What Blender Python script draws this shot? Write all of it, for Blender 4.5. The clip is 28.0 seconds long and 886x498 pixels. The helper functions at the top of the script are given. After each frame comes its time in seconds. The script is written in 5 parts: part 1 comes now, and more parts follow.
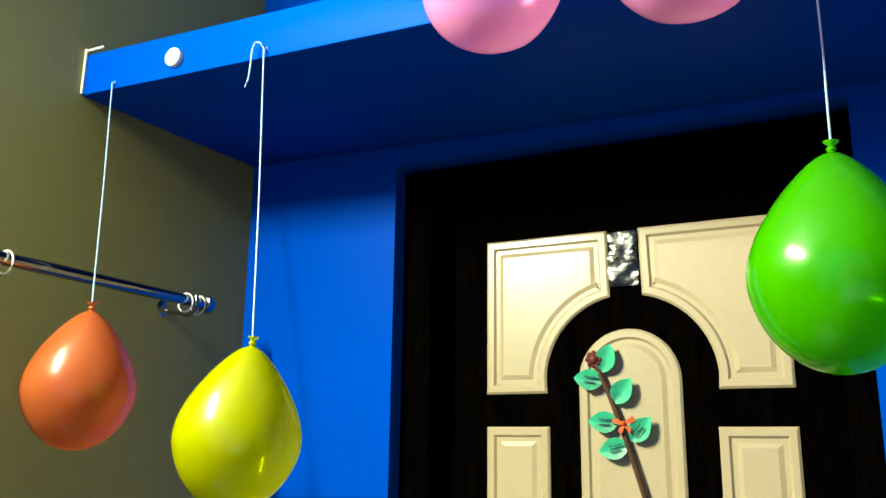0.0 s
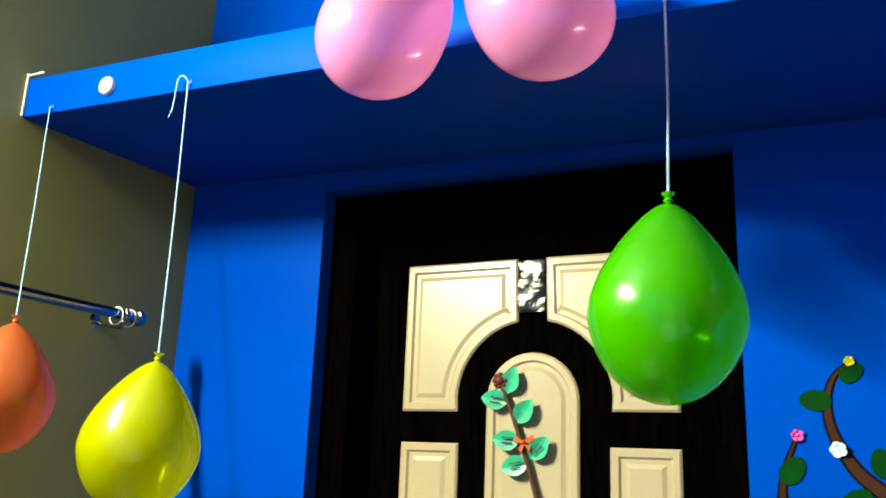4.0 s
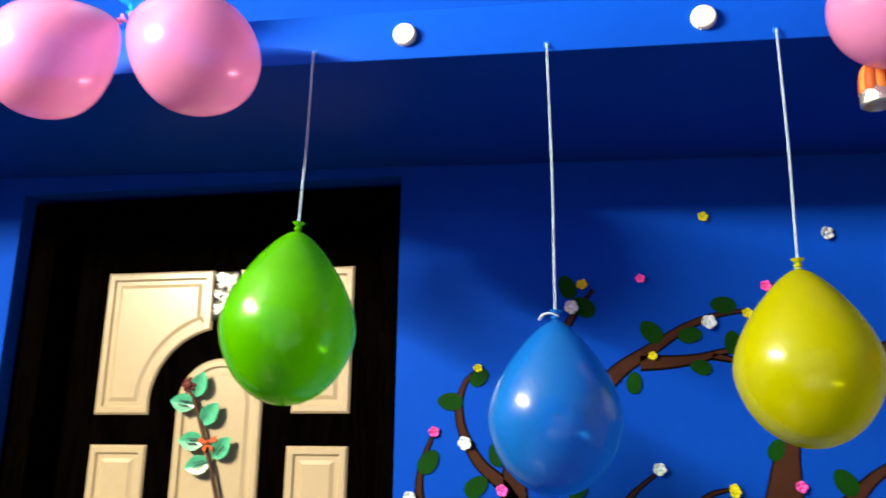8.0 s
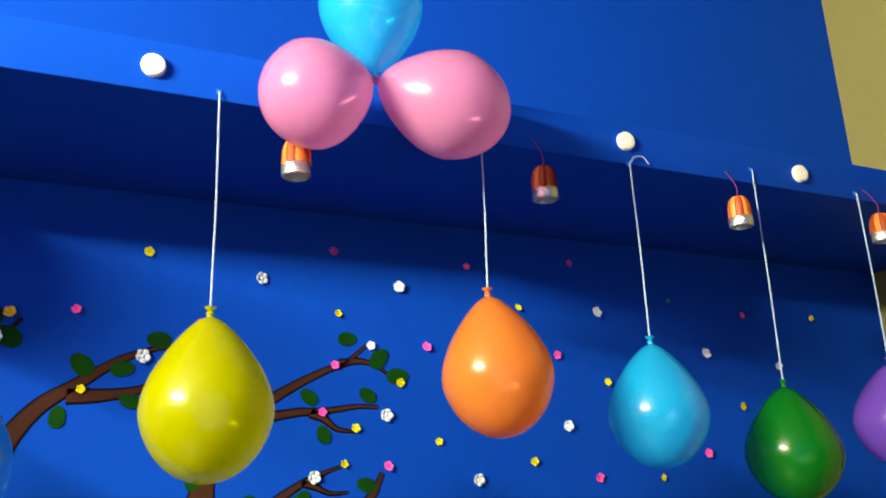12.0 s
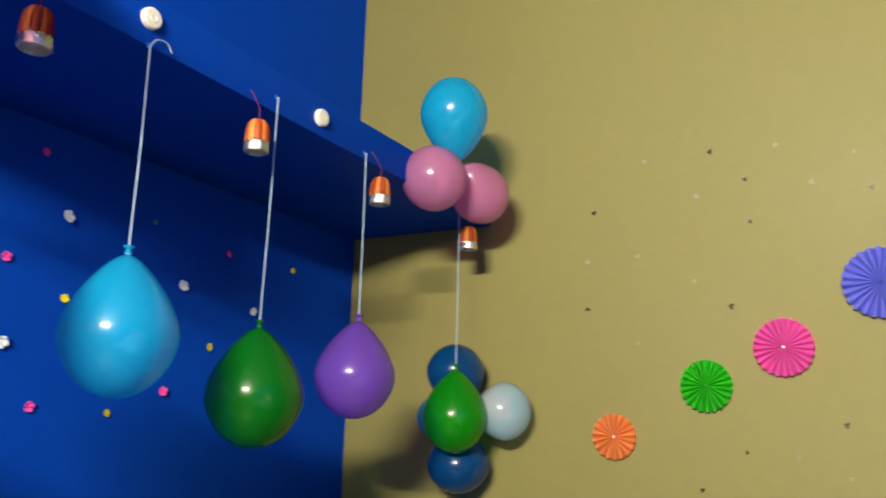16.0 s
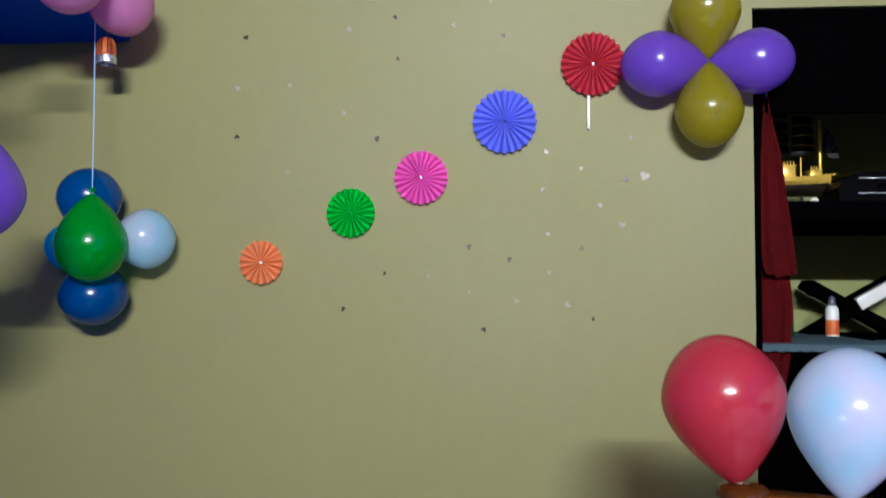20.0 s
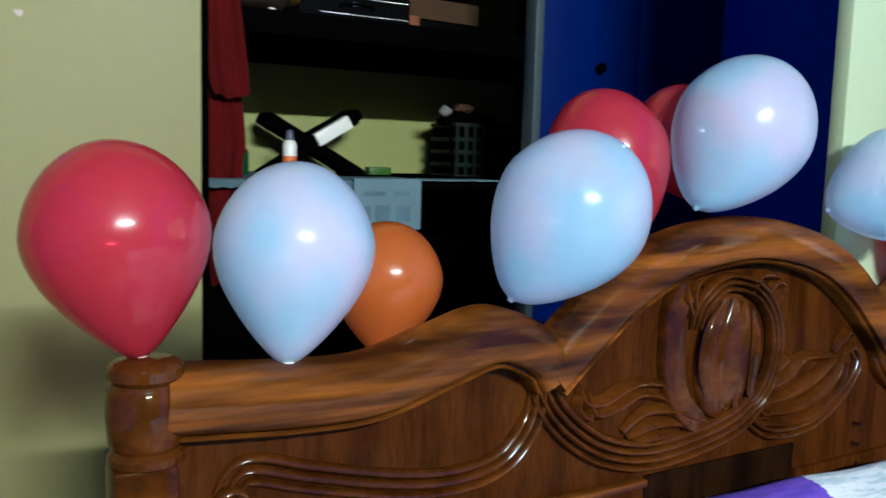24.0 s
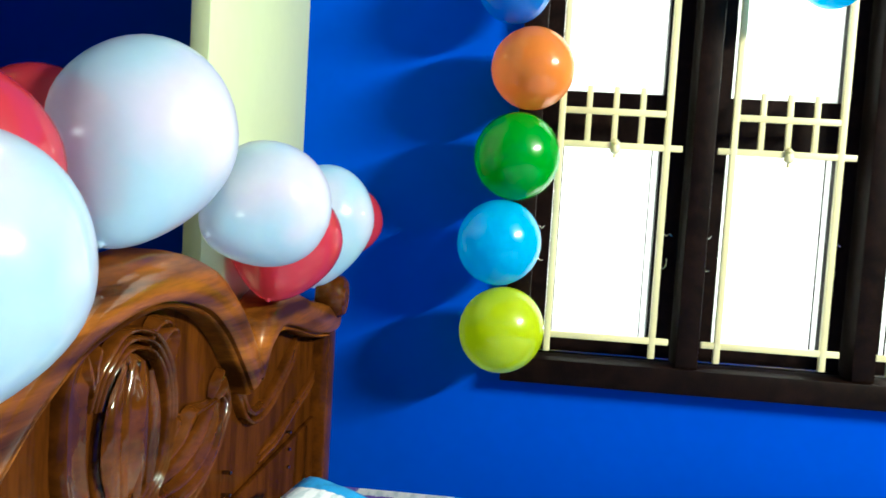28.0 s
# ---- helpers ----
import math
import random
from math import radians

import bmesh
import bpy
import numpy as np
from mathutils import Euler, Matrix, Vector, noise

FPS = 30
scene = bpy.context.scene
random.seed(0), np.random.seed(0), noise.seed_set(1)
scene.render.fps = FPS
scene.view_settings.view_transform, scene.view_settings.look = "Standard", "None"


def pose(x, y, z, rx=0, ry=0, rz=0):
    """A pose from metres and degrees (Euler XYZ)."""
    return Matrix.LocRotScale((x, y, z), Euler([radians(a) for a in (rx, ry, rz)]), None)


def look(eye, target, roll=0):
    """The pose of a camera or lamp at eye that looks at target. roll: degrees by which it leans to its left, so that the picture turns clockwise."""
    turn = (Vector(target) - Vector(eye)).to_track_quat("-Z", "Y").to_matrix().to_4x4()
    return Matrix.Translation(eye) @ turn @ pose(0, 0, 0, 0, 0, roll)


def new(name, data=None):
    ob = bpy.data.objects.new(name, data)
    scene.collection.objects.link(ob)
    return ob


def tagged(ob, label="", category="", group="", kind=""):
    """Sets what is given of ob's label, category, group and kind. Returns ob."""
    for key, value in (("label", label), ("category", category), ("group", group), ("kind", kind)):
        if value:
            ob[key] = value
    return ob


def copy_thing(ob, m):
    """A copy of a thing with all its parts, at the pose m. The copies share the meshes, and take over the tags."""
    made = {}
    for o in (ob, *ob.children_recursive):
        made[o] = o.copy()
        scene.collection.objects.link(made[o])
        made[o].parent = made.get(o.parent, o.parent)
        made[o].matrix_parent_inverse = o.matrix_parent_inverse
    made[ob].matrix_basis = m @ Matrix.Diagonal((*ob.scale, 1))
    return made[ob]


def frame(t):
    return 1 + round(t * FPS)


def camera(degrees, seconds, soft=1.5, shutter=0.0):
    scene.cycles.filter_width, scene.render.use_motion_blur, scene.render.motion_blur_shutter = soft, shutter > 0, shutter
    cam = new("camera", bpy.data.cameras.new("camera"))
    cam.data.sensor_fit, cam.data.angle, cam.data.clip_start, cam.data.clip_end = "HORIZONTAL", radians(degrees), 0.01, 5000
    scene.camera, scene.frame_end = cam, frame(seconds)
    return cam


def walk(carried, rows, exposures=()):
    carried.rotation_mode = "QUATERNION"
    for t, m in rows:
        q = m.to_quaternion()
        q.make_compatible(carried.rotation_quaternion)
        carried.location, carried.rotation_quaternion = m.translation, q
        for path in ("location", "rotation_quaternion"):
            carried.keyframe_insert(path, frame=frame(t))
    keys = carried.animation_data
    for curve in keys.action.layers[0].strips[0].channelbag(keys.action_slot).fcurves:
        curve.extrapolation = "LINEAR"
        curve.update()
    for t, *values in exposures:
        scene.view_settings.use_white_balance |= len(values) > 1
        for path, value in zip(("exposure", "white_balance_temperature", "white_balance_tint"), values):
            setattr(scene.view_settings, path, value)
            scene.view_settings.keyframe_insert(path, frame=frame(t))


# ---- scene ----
cam = camera(55.9, 28.0, 1.5, 0.5)
PATH = [
    (0, (-0.021, -0.061, 1.458), (-0.883, 1.682, 1.924), 0.72),
    (0.5, (-0.013, -0.065, 1.453), (-0.882, 1.674, 1.924), 0.73),
    (1, (-0.031, -0.069, 1.45), (-0.89, 1.675, 1.921), 0.66),
    (1.5, (-0.03, -0.064, 1.448), (-0.895, 1.676, 1.919), 0.71),
    (2, (-0.033, -0.07, 1.448), (-0.899, 1.67, 1.919), 0.74),
    (2.5, (-0.021, -0.071, 1.449), (-0.897, 1.664, 1.921), 0.81),
    (4.5, (0.253, -0.109, 1.476), (-0.57, 1.636, 2.002), 2.87),
    (5, (0.308, -0.133, 1.485), (-0.506, 1.589, 2.094), 3.54),
    (5.5, (0.33, -0.156, 1.498), (-0.472, 1.559, 2.143), 3.37),
    (6, (0.336, -0.176, 1.504), (-0.399, 1.551, 2.197), 2.83),
    (6.5, (0.371, -0.199, 1.489), (-0.268, 1.566, 2.179), 1.4),
    (7, (0.388, -0.208, 1.47), (-0.162, 1.611, 2.094), 0.38),
    (7.5, (0.411, -0.212, 1.456), (-0.048, 1.647, 2.035), 0.29),
    (8, (0.45, -0.188, 1.455), (0.094, 1.711, 1.97), 0.72),
    (8.5, (0.47, -0.169, 1.452), (0.255, 1.755, 1.957), 1.49),
    (9, (0.45, -0.192, 1.471), (0.444, 1.737, 1.997), 1.7),
    (9.5, (0.452, -0.221, 1.463), (0.598, 1.702, 1.994), 1.4),
    (10, (0.458, -0.24, 1.458), (0.795, 1.662, 1.975), 0.94),
    (10.5, (0.493, -0.255, 1.469), (0.973, 1.607, 2.019), 0.85),
    (11, (0.512, -0.261, 1.487), (1.116, 1.551, 2.081), 0.16),
    (11.5, (0.532, -0.262, 1.49), (1.219, 1.52, 2.085), -1.08),
    (12, (0.553, -0.263, 1.481), (1.339, 1.497, 2.014), -2.74),
    (12.5, (0.579, -0.257, 1.471), (1.437, 1.488, 1.936), -2.99),
    (13, (0.633, -0.262, 1.472), (1.604, 1.437, 1.884), -2.41),
    (13.5, (0.625, -0.251, 1.466), (1.748, 1.354, 1.867), -2.19),
    (15.5, (0.707, -0.181, 1.435), (2.224, 1.048, 1.867), 0.86),
    (16, (0.673, -0.088, 1.455), (2.354, 0.914, 1.868), 1.66),
    (16.5, (0.67, -0.059, 1.444), (2.445, 0.762, 1.865), 2.29),
    (17, (0.67, -0.029, 1.446), (2.519, 0.612, 1.861), 2.65),
    (17.5, (0.679, -0.04, 1.448), (2.57, 0.471, 1.853), 2.77),
    (18, (0.69, -0.036, 1.451), (2.617, 0.332, 1.84), 2.59),
    (18.5, (0.692, -0.04, 1.441), (2.639, 0.237, 1.806), 2.2),
    (19, (0.699, -0.035, 1.436), (2.667, 0.195, 1.71), 1.48),
    (19.5, (0.680, -0.038, 1.424), (2.661, 0.178, 1.599), 1.0),
    (20, (0.650, 0.002, 1.375), (2.640, 0.162, 1.463), 0.2),
    (20.5, (0.628, -0.014, 1.357), (2.618, 0.151, 1.346), -0.19),
    (21, (0.648, -0.094, 1.341), (2.640, 0.022, 1.230), 0.26),
    (21.5, (0.69, -0.186, 1.324), (2.683, -0.201, 1.157), 0.66),
    (22, (0.718, -0.259, 1.313), (2.702, -0.425, 1.115), 1.13),
    (22.5, (0.744, -0.297, 1.311), (2.705, -0.627, 1.096), 1.84),
    (24.5, (1.209, -0.169, 1.286), (2.777, -1.385, 1.034), 2.02),
    (25, (1.291, -0.224, 1.276), (2.687, -1.629, 0.995), 3.13),
    (25.5, (1.326, -0.255, 1.27), (2.508, -1.842, 0.979), 3.78),
    (26, (1.417, -0.294, 1.281), (2.29, -2.068, 0.981), 4.02),
    (26.5, (1.476, -0.31, 1.29), (2.073, -2.199, 1.015), 3.73),
    (27, (1.509, -0.312, 1.295), (1.882, -2.264, 1.078), 3.59),
    (27.5, (1.523, -0.313, 1.297), (1.794, -2.286, 1.117), 3.61),
    (28, (1.52, -0.312, 1.303), (1.712, -2.297, 1.158), 3.45),
]
# exposure and white balance follow the phone's automatic picture
EXPOSURES = [(0.0, 0.06, 6900, -18), (2.5, 0.06, 6900, -18), (5.0, 0.1, 7000, -14), (6.0, 0.1, 7500, -10), (8.0, 0.1, 7300, 4), (11.0, 0.34, 7300, 4), (12.0, 0.36, 7700, 1), (13.0, 0.38, 8000, -4), (16.0, 0.05, 7100, 7),
             (18.0, -0.08, 5900, 11), (20.0, -0.08, 5050, 15), (22.5, -0.12, 5200, 16), (24.5, 0.06, 5000, -2), (25.0, 0.14, 5000, -6), (26.0, 0.5, 5600, -8), (28.0, 0.62, 6050, -3)]
walk(cam, [(t, look(eye, target, roll)) for t, eye, target, roll in PATH], EXPOSURES)


# ---- world and lights ----
world = bpy.data.worlds.new("world")
scene.world = world
world.use_nodes = True
wn = world.node_tree
sky = wn.nodes.new("ShaderNodeTexSky")
sky.sky_type = "NISHITA"
sky.sun_disc = False
sky.sun_elevation, sky.sun_rotation = radians(40), radians(200)
wn.links.new(sky.outputs["Color"], wn.nodes["Background"].inputs["Color"])
wn.nodes["Background"].inputs["Strength"].default_value = 0.1


def lamp(name, kind, m, energy, color):
    data = bpy.data.lights.new(name, kind)
    data.energy, data.color = energy, color
    ob = new(name, data)
    ob.matrix_world = m
    return data


# the room's batten light, high on the wall with the curtain rod
TUBE = (1.0, 0.93, 0.80)
for name, tilt in (("batten_upper", -140), ("batten_lower", -40)):
    batten = lamp(name, "AREA", pose(-1.47, -0.30, 2.57, 0, tilt, 0), 205, TUBE)
    batten.shape, batten.size, batten.size_y = "RECTANGLE", 0.06, 0.95
# daylight through the window opening
daylight = lamp("window_daylight", "AREA", pose(0.93, -2.36, 1.50, -90, 0, 0), 6, (0.90, 0.96, 1.0))
daylight.shape, daylight.size, daylight.size_y = "RECTANGLE", 1.2, 1.1


# ---- materials ----
def material(name, color, rough=0.6, metal=0.0, vary=0.12, scale=6.0, bump=0.0, bump_scale=60.0, coat=0.0,
             specular=0.5, translucent=0.0, random_tint=0.0, soft=0.0):
    """A surface with two scales of colour variation, fine relief and wear in its gloss."""
    mat = bpy.data.materials.new(name)
    mat.use_nodes = True
    nodes, links = mat.node_tree.nodes, mat.node_tree.links
    bsdf = nodes["Principled BSDF"]
    bsdf.inputs["Metallic"].default_value = metal
    bsdf.inputs["Coat Weight"].default_value = coat
    bsdf.inputs["Coat Roughness"].default_value = 0.16
    bsdf.inputs["Specular IOR Level"].default_value = specular
    if soft:      # light spreads inside the thin skin
        bsdf.inputs["Subsurface Weight"].default_value = soft
        bsdf.inputs["Subsurface Radius"].default_value = (1.0, 1.0, 1.0)
        bsdf.inputs["Subsurface Scale"].default_value = 0.06
    place = nodes.new("ShaderNodeTexCoord")
    big, fine = nodes.new("ShaderNodeTexNoise"), nodes.new("ShaderNodeTexNoise")
    big.inputs["Scale"].default_value, big.inputs["Detail"].default_value = scale * 0.35, 4.0
    fine.inputs["Scale"].default_value, fine.inputs["Detail"].default_value = scale * 9.0, 5.0
    for tex in (big, fine):
        links.new(place.outputs["Object"], tex.inputs["Vector"])
    both = nodes.new("ShaderNodeMath")
    both.operation = "MULTIPLY_ADD"
    links.new(fine.outputs["Fac"], both.inputs[0])
    both.inputs[1].default_value = 0.45
    links.new(big.outputs["Fac"], both.inputs[2])
    ramp = nodes.new("ShaderNodeMapRange")
    ramp.inputs["From Min"].default_value, ramp.inputs["From Max"].default_value = 0.45, 1.0
    ramp.inputs["To Min"].default_value, ramp.inputs["To Max"].default_value = 1.0 - vary, 1.0 + vary
    links.new(both.outputs["Value"], ramp.inputs["Value"])
    tint = nodes.new("ShaderNodeMix")
    tint.data_type, tint.blend_type = "RGBA", "MULTIPLY"
    tint.inputs["Factor"].default_value = 1.0
    tint.inputs["A"].default_value = (*color, 1.0)
    links.new(ramp.outputs["Result"], tint.inputs["B"])
    colour = tint.outputs["Result"]
    if random_tint:
        info, hue = nodes.new("ShaderNodeObjectInfo"), nodes.new("ShaderNodeHueSaturation")
        shift = nodes.new("ShaderNodeMapRange")
        shift.inputs["To Min"].default_value, shift.inputs["To Max"].default_value = 1.0 - random_tint, 1.0 + random_tint
        links.new(info.outputs["Random"], shift.inputs["Value"])
        links.new(shift.outputs["Result"], hue.inputs["Value"])
        links.new(colour, hue.inputs["Color"])
        colour = hue.outputs["Color"]
    links.new(colour, bsdf.inputs["Base Color"])
    gloss = nodes.new("ShaderNodeMapRange")
    gloss.inputs["From Min"].default_value, gloss.inputs["From Max"].default_value = 0.3, 0.7
    gloss.inputs["To Min"].default_value, gloss.inputs["To Max"].default_value = rough * 0.85, min(1.0, rough * 1.15)
    links.new(big.outputs["Fac"], gloss.inputs["Value"])
    links.new(gloss.outputs["Result"], bsdf.inputs["Roughness"])
    if bump:
        grain, relief = nodes.new("ShaderNodeTexNoise"), nodes.new("ShaderNodeBump")
        grain.inputs["Scale"].default_value, grain.inputs["Detail"].default_value = bump_scale, 6.0
        links.new(place.outputs["Object"], grain.inputs["Vector"])
        relief.inputs["Strength"].default_value, relief.inputs["Distance"].default_value = bump, 0.004
        links.new(grain.outputs["Fac"], relief.inputs["Height"])
        links.new(relief.outputs["Normal"], bsdf.inputs["Normal"])
    if translucent:
        thin, mix = nodes.new("ShaderNodeBsdfTranslucent"), nodes.new("ShaderNodeMixShader")
        lighter = nodes.new("ShaderNodeGamma")
        lighter.inputs["Gamma"].default_value = 0.6
        links.new(colour, lighter.inputs["Color"])
        links.new(lighter.outputs["Color"], thin.inputs["Color"])
        mix.inputs["Fac"].default_value = translucent
        links.new(bsdf.outputs["BSDF"], mix.inputs[1])
        links.new(thin.outputs["BSDF"], mix.inputs[2])
        links.new(mix.outputs["Shader"], nodes["Material Output"].inputs["Surface"])
    return mat


def wood(name, dark, light, rough=0.3, stretch=(1.0, 1.0, 6.0), scale=7.0, coat=0.4, gloss=0.35, band=(0.36, 0.64)):
    """Polished wood with long bands of grain and pores."""
    mat = bpy.data.materials.new(name)
    mat.use_nodes = True
    nodes, links = mat.node_tree.nodes, mat.node_tree.links
    bsdf = nodes["Principled BSDF"]
    place, size = nodes.new("ShaderNodeTexCoord"), nodes.new("ShaderNodeMapping")
    size.inputs["Scale"].default_value = stretch
    links.new(place.outputs["Object"], size.inputs["Vector"])
    bend, bands, pores = nodes.new("ShaderNodeTexNoise"), nodes.new("ShaderNodeTexNoise"), nodes.new("ShaderNodeTexNoise")
    bend.inputs["Scale"].default_value = scale * 0.5
    links.new(size.outputs["Vector"], bend.inputs["Vector"])
    shift = nodes.new("ShaderNodeVectorMath")
    shift.operation = "MULTIPLY_ADD"
    links.new(bend.outputs["Color"], shift.inputs[0])
    shift.inputs[1].default_value = (0.25, 0.25, 0.25)
    links.new(size.outputs["Vector"], shift.inputs[2])
    bands.inputs["Scale"].default_value, bands.inputs["Detail"].default_value = scale, 8.0
    pores.inputs["Scale"].default_value, pores.inputs["Detail"].default_value = scale * 7, 4.0
    links.new(shift.outputs["Vector"], bands.inputs["Vector"])
    links.new(size.outputs["Vector"], pores.inputs["Vector"])
    ramp = nodes.new("ShaderNodeValToRGB")
    ramp.color_ramp.elements[0].position, ramp.color_ramp.elements[1].position = band
    ramp.color_ramp.elements[0].color, ramp.color_ramp.elements[1].color = (*dark, 1), (*light, 1)
    links.new(bands.outputs["Fac"], ramp.inputs["Fac"])
    soil = nodes.new("ShaderNodeMix")
    soil.data_type, soil.blend_type = "RGBA", "MULTIPLY"
    soil.inputs["Factor"].default_value = 0.6
    lines = nodes.new("ShaderNodeMapRange")
    lines.inputs["From Min"].default_value, lines.inputs["From Max"].default_value = 0.36, 0.58
    lines.inputs["To Min"].default_value, lines.inputs["To Max"].default_value = 0.55, 1.0
    links.new(pores.outputs["Fac"], lines.inputs["Value"])
    links.new(ramp.outputs["Color"], soil.inputs["A"])
    links.new(lines.outputs["Result"], soil.inputs["B"])
    links.new(soil.outputs["Result"], bsdf.inputs["Base Color"])
    bsdf.inputs["Roughness"].default_value = rough
    bsdf.inputs["Specular IOR Level"].default_value = gloss
    bsdf.inputs["Coat Weight"].default_value, bsdf.inputs["Coat Roughness"].default_value = coat, 0.03
    relief = nodes.new("ShaderNodeBump")
    relief.inputs["Strength"].default_value, relief.inputs["Distance"].default_value = 0.06, 0.002
    links.new(pores.outputs["Fac"], relief.inputs["Height"])
    links.new(relief.outputs["Normal"], bsdf.inputs["Normal"])
    return mat


def glow(name, color, strength):
    mat = bpy.data.materials.new(name)
    mat.use_nodes = True
    nodes = mat.node_tree.nodes
    nodes.remove(nodes["Principled BSDF"])
    light = nodes.new("ShaderNodeEmission")
    light.inputs["Color"].default_value, light.inputs["Strength"].default_value = (*color, 1), strength
    mat.node_tree.links.new(light.outputs["Emission"], nodes["Material Output"].inputs["Surface"])
    return mat


M_BLUE = material("blue wall paint", (0.0003, 0.055, 0.46), 0.45, vary=0.07, scale=3, bump=0.05, bump_scale=45, specular=0.025)
M_OLIVE = material("olive wall paint", (0.2356, 0.2143, 0.06992), 0.6, vary=0.06, scale=3, bump=0.12, bump_scale=45)
M_PALE = material("pale green paint", (0.3952, 0.456, 0.2736), 0.5, vary=0.05, scale=3, bump=0.08)
M_NICHE = material("yellow green niche paint", (0.27, 0.285, 0.080), 0.6, vary=0.08, scale=4, bump=0.08)
# unseen ceiling, coloured dark so that less light bounces into the shade
M_CEIL = material("ceiling darkened against bounce", (0.13, 0.14, 0.13), 0.8, vary=0.04, bump=0.08)
M_CEIL2 = material("chipped white plaster", (0.62, 0.62, 0.56), 0.85, vary=0.3, scale=40, bump=0.6, bump_scale=150)
# unseen floor, its colour also kept dark to limit bounced light
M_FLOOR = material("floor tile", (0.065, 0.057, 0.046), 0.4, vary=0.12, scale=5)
# board black, also used for sheets that stand in for shade
M_BLACK = material("black board and painted shade", (0.0009, 0.0009, 0.0010), 0.8, vary=0.3, specular=0.0)
M_DARKWOOD = wood("dark stained door wood", (0.0005, 0.0004, 0.0003), (0.0016, 0.0010, 0.0008), 0.7, (1, 1, 0.15), 30, 0.0, 0.0)
M_FRAMEWOOD = wood("dark window wood", (0.0030, 0.0012, 0.0009), (0.0085, 0.0036, 0.0026), 0.5, (1, 1, 1), 20, 0.0, 0.06)
M_CREAM = material("cream door paint", (0.44, 0.345, 0.22), 0.32, vary=0.06, scale=5, bump=0.06, coat=0.2)
M_GRILLE = material("cream grille paint", (0.648, 0.594, 0.324), 0.4, vary=0.08, scale=20)
M_WHITE = material("white plastic", (0.78, 0.76, 0.68), 0.35, vary=0.05, scale=30)
M_STRING = material("white cotton string", (0.32, 0.45, 0.64), 0.9, vary=0.15, scale=60)
M_CHROME = material("chrome tube", (0.30, 0.30, 0.31), 0.16, metal=1.0, vary=0.2, scale=10)
M_BEDWOOD = wood("polished teak", (0.027, 0.0076, 0.0012), (0.200, 0.063, 0.0065), 0.42, (2.0, 0.55, 7.0), 4.0, 0.40, 0.03, (0.37, 0.63))
M_BEDCARVE = wood("carved teak", (0.029, 0.0081, 0.0012), (0.090, 0.0260, 0.0028), 0.42, (3.0, 2.0, 4.0), 4.0, 0.55, 0.0, (0.30, 0.70))
M_BEDPANEL = wood("polished teak panel", (0.029, 0.0080, 0.0012), (0.060, 0.0172, 0.0022), 0.5, (3.0, 5.0, 0.7), 5.0, 0.08, 0.0)


# ---- mesh helpers ----
def finish(bm, smooth=True, angle=40):
    me = bpy.data.meshes.new("mesh")
    bmesh.ops.recalc_face_normals(bm, faces=bm.faces)
    if smooth:
        for f in bm.faces:
            f.smooth = True
        for e in bm.edges:
            if len(e.link_faces) == 2 and e.calc_face_angle() > radians(angle):
                e.smooth = False
    bm.to_mesh(me)
    bm.free()
    return me


def part(name, bm, mat, parent=None, label="", angle=40):
    me = finish(bm, angle > 0, angle)
    me.materials.append(mat)
    ob = new(name, me)
    if parent:
        ob.parent = parent
    if label:
        tagged(ob, label)
    return ob


def thing(name, m, label, category, group="", kind=""):
    ob = new(name)
    ob.empty_display_size = 0.05
    ob.matrix_world = m
    return tagged(ob, label, category, group, kind)


def structure(name, bm, mat, label, category):
    return tagged(part(name, bm, mat), label, category, "", "structure")


def box(bm, lo, hi, bevel=0.0):
    lo, hi = Vector(lo), Vector(hi)
    vs = bmesh.ops.create_cube(bm, size=1.0, matrix=Matrix.Translation((lo + hi) / 2) @ Matrix.Diagonal((*(hi - lo), 1)))["verts"]
    if bevel:
        es = list({e for v in vs for e in v.link_edges})
        bmesh.ops.bevel(bm, geom=es, offset=bevel, segments=2, profile=0.5, affect="EDGES")
    return bm


def boxes(*pairs, bevel=0.0):
    bm = bmesh.new()
    for lo, hi in pairs:
        one = bmesh.new()
        box(one, lo, hi, bevel)
        tmp = bpy.data.meshes.new("tmp")
        one.to_mesh(tmp)
        one.free()
        bm.from_mesh(tmp)
        bpy.data.meshes.remove(tmp)
    return bm


def lathe(profile, n=32, m=None, bm=None, cap=True):
    """Turn (r, z) pairs round the z axis."""
    bm = bm or bmesh.new()
    rings = []
    for r, z in profile:
        if r < 1e-5:
            rings.append([bm.verts.new((0, 0, z))])
        else:
            rings.append([bm.verts.new((r * math.cos(2 * math.pi * k / n), r * math.sin(2 * math.pi * k / n), z)) for k in range(n)])
    for a, b in zip(rings, rings[1:]):
        for k in range(n):
            j = (k + 1) % n
            if len(a) == 1 and len(b) == 1:
                continue
            if len(a) == 1:
                bm.faces.new((a[0], b[k], b[j]))
            elif len(b) == 1:
                bm.faces.new((a[k], a[j], b[0]))
            else:
                bm.faces.new((a[k], a[j], b[j], b[k]))
    if cap:
        for ring, flip in ((rings[0], True), (rings[-1], False)):
            if len(ring) > 2:
                bm.faces.new(ring[::-1] if flip else ring)
    if m is not None:
        bmesh.ops.transform(bm, matrix=m, verts=bm.verts)
    return bm


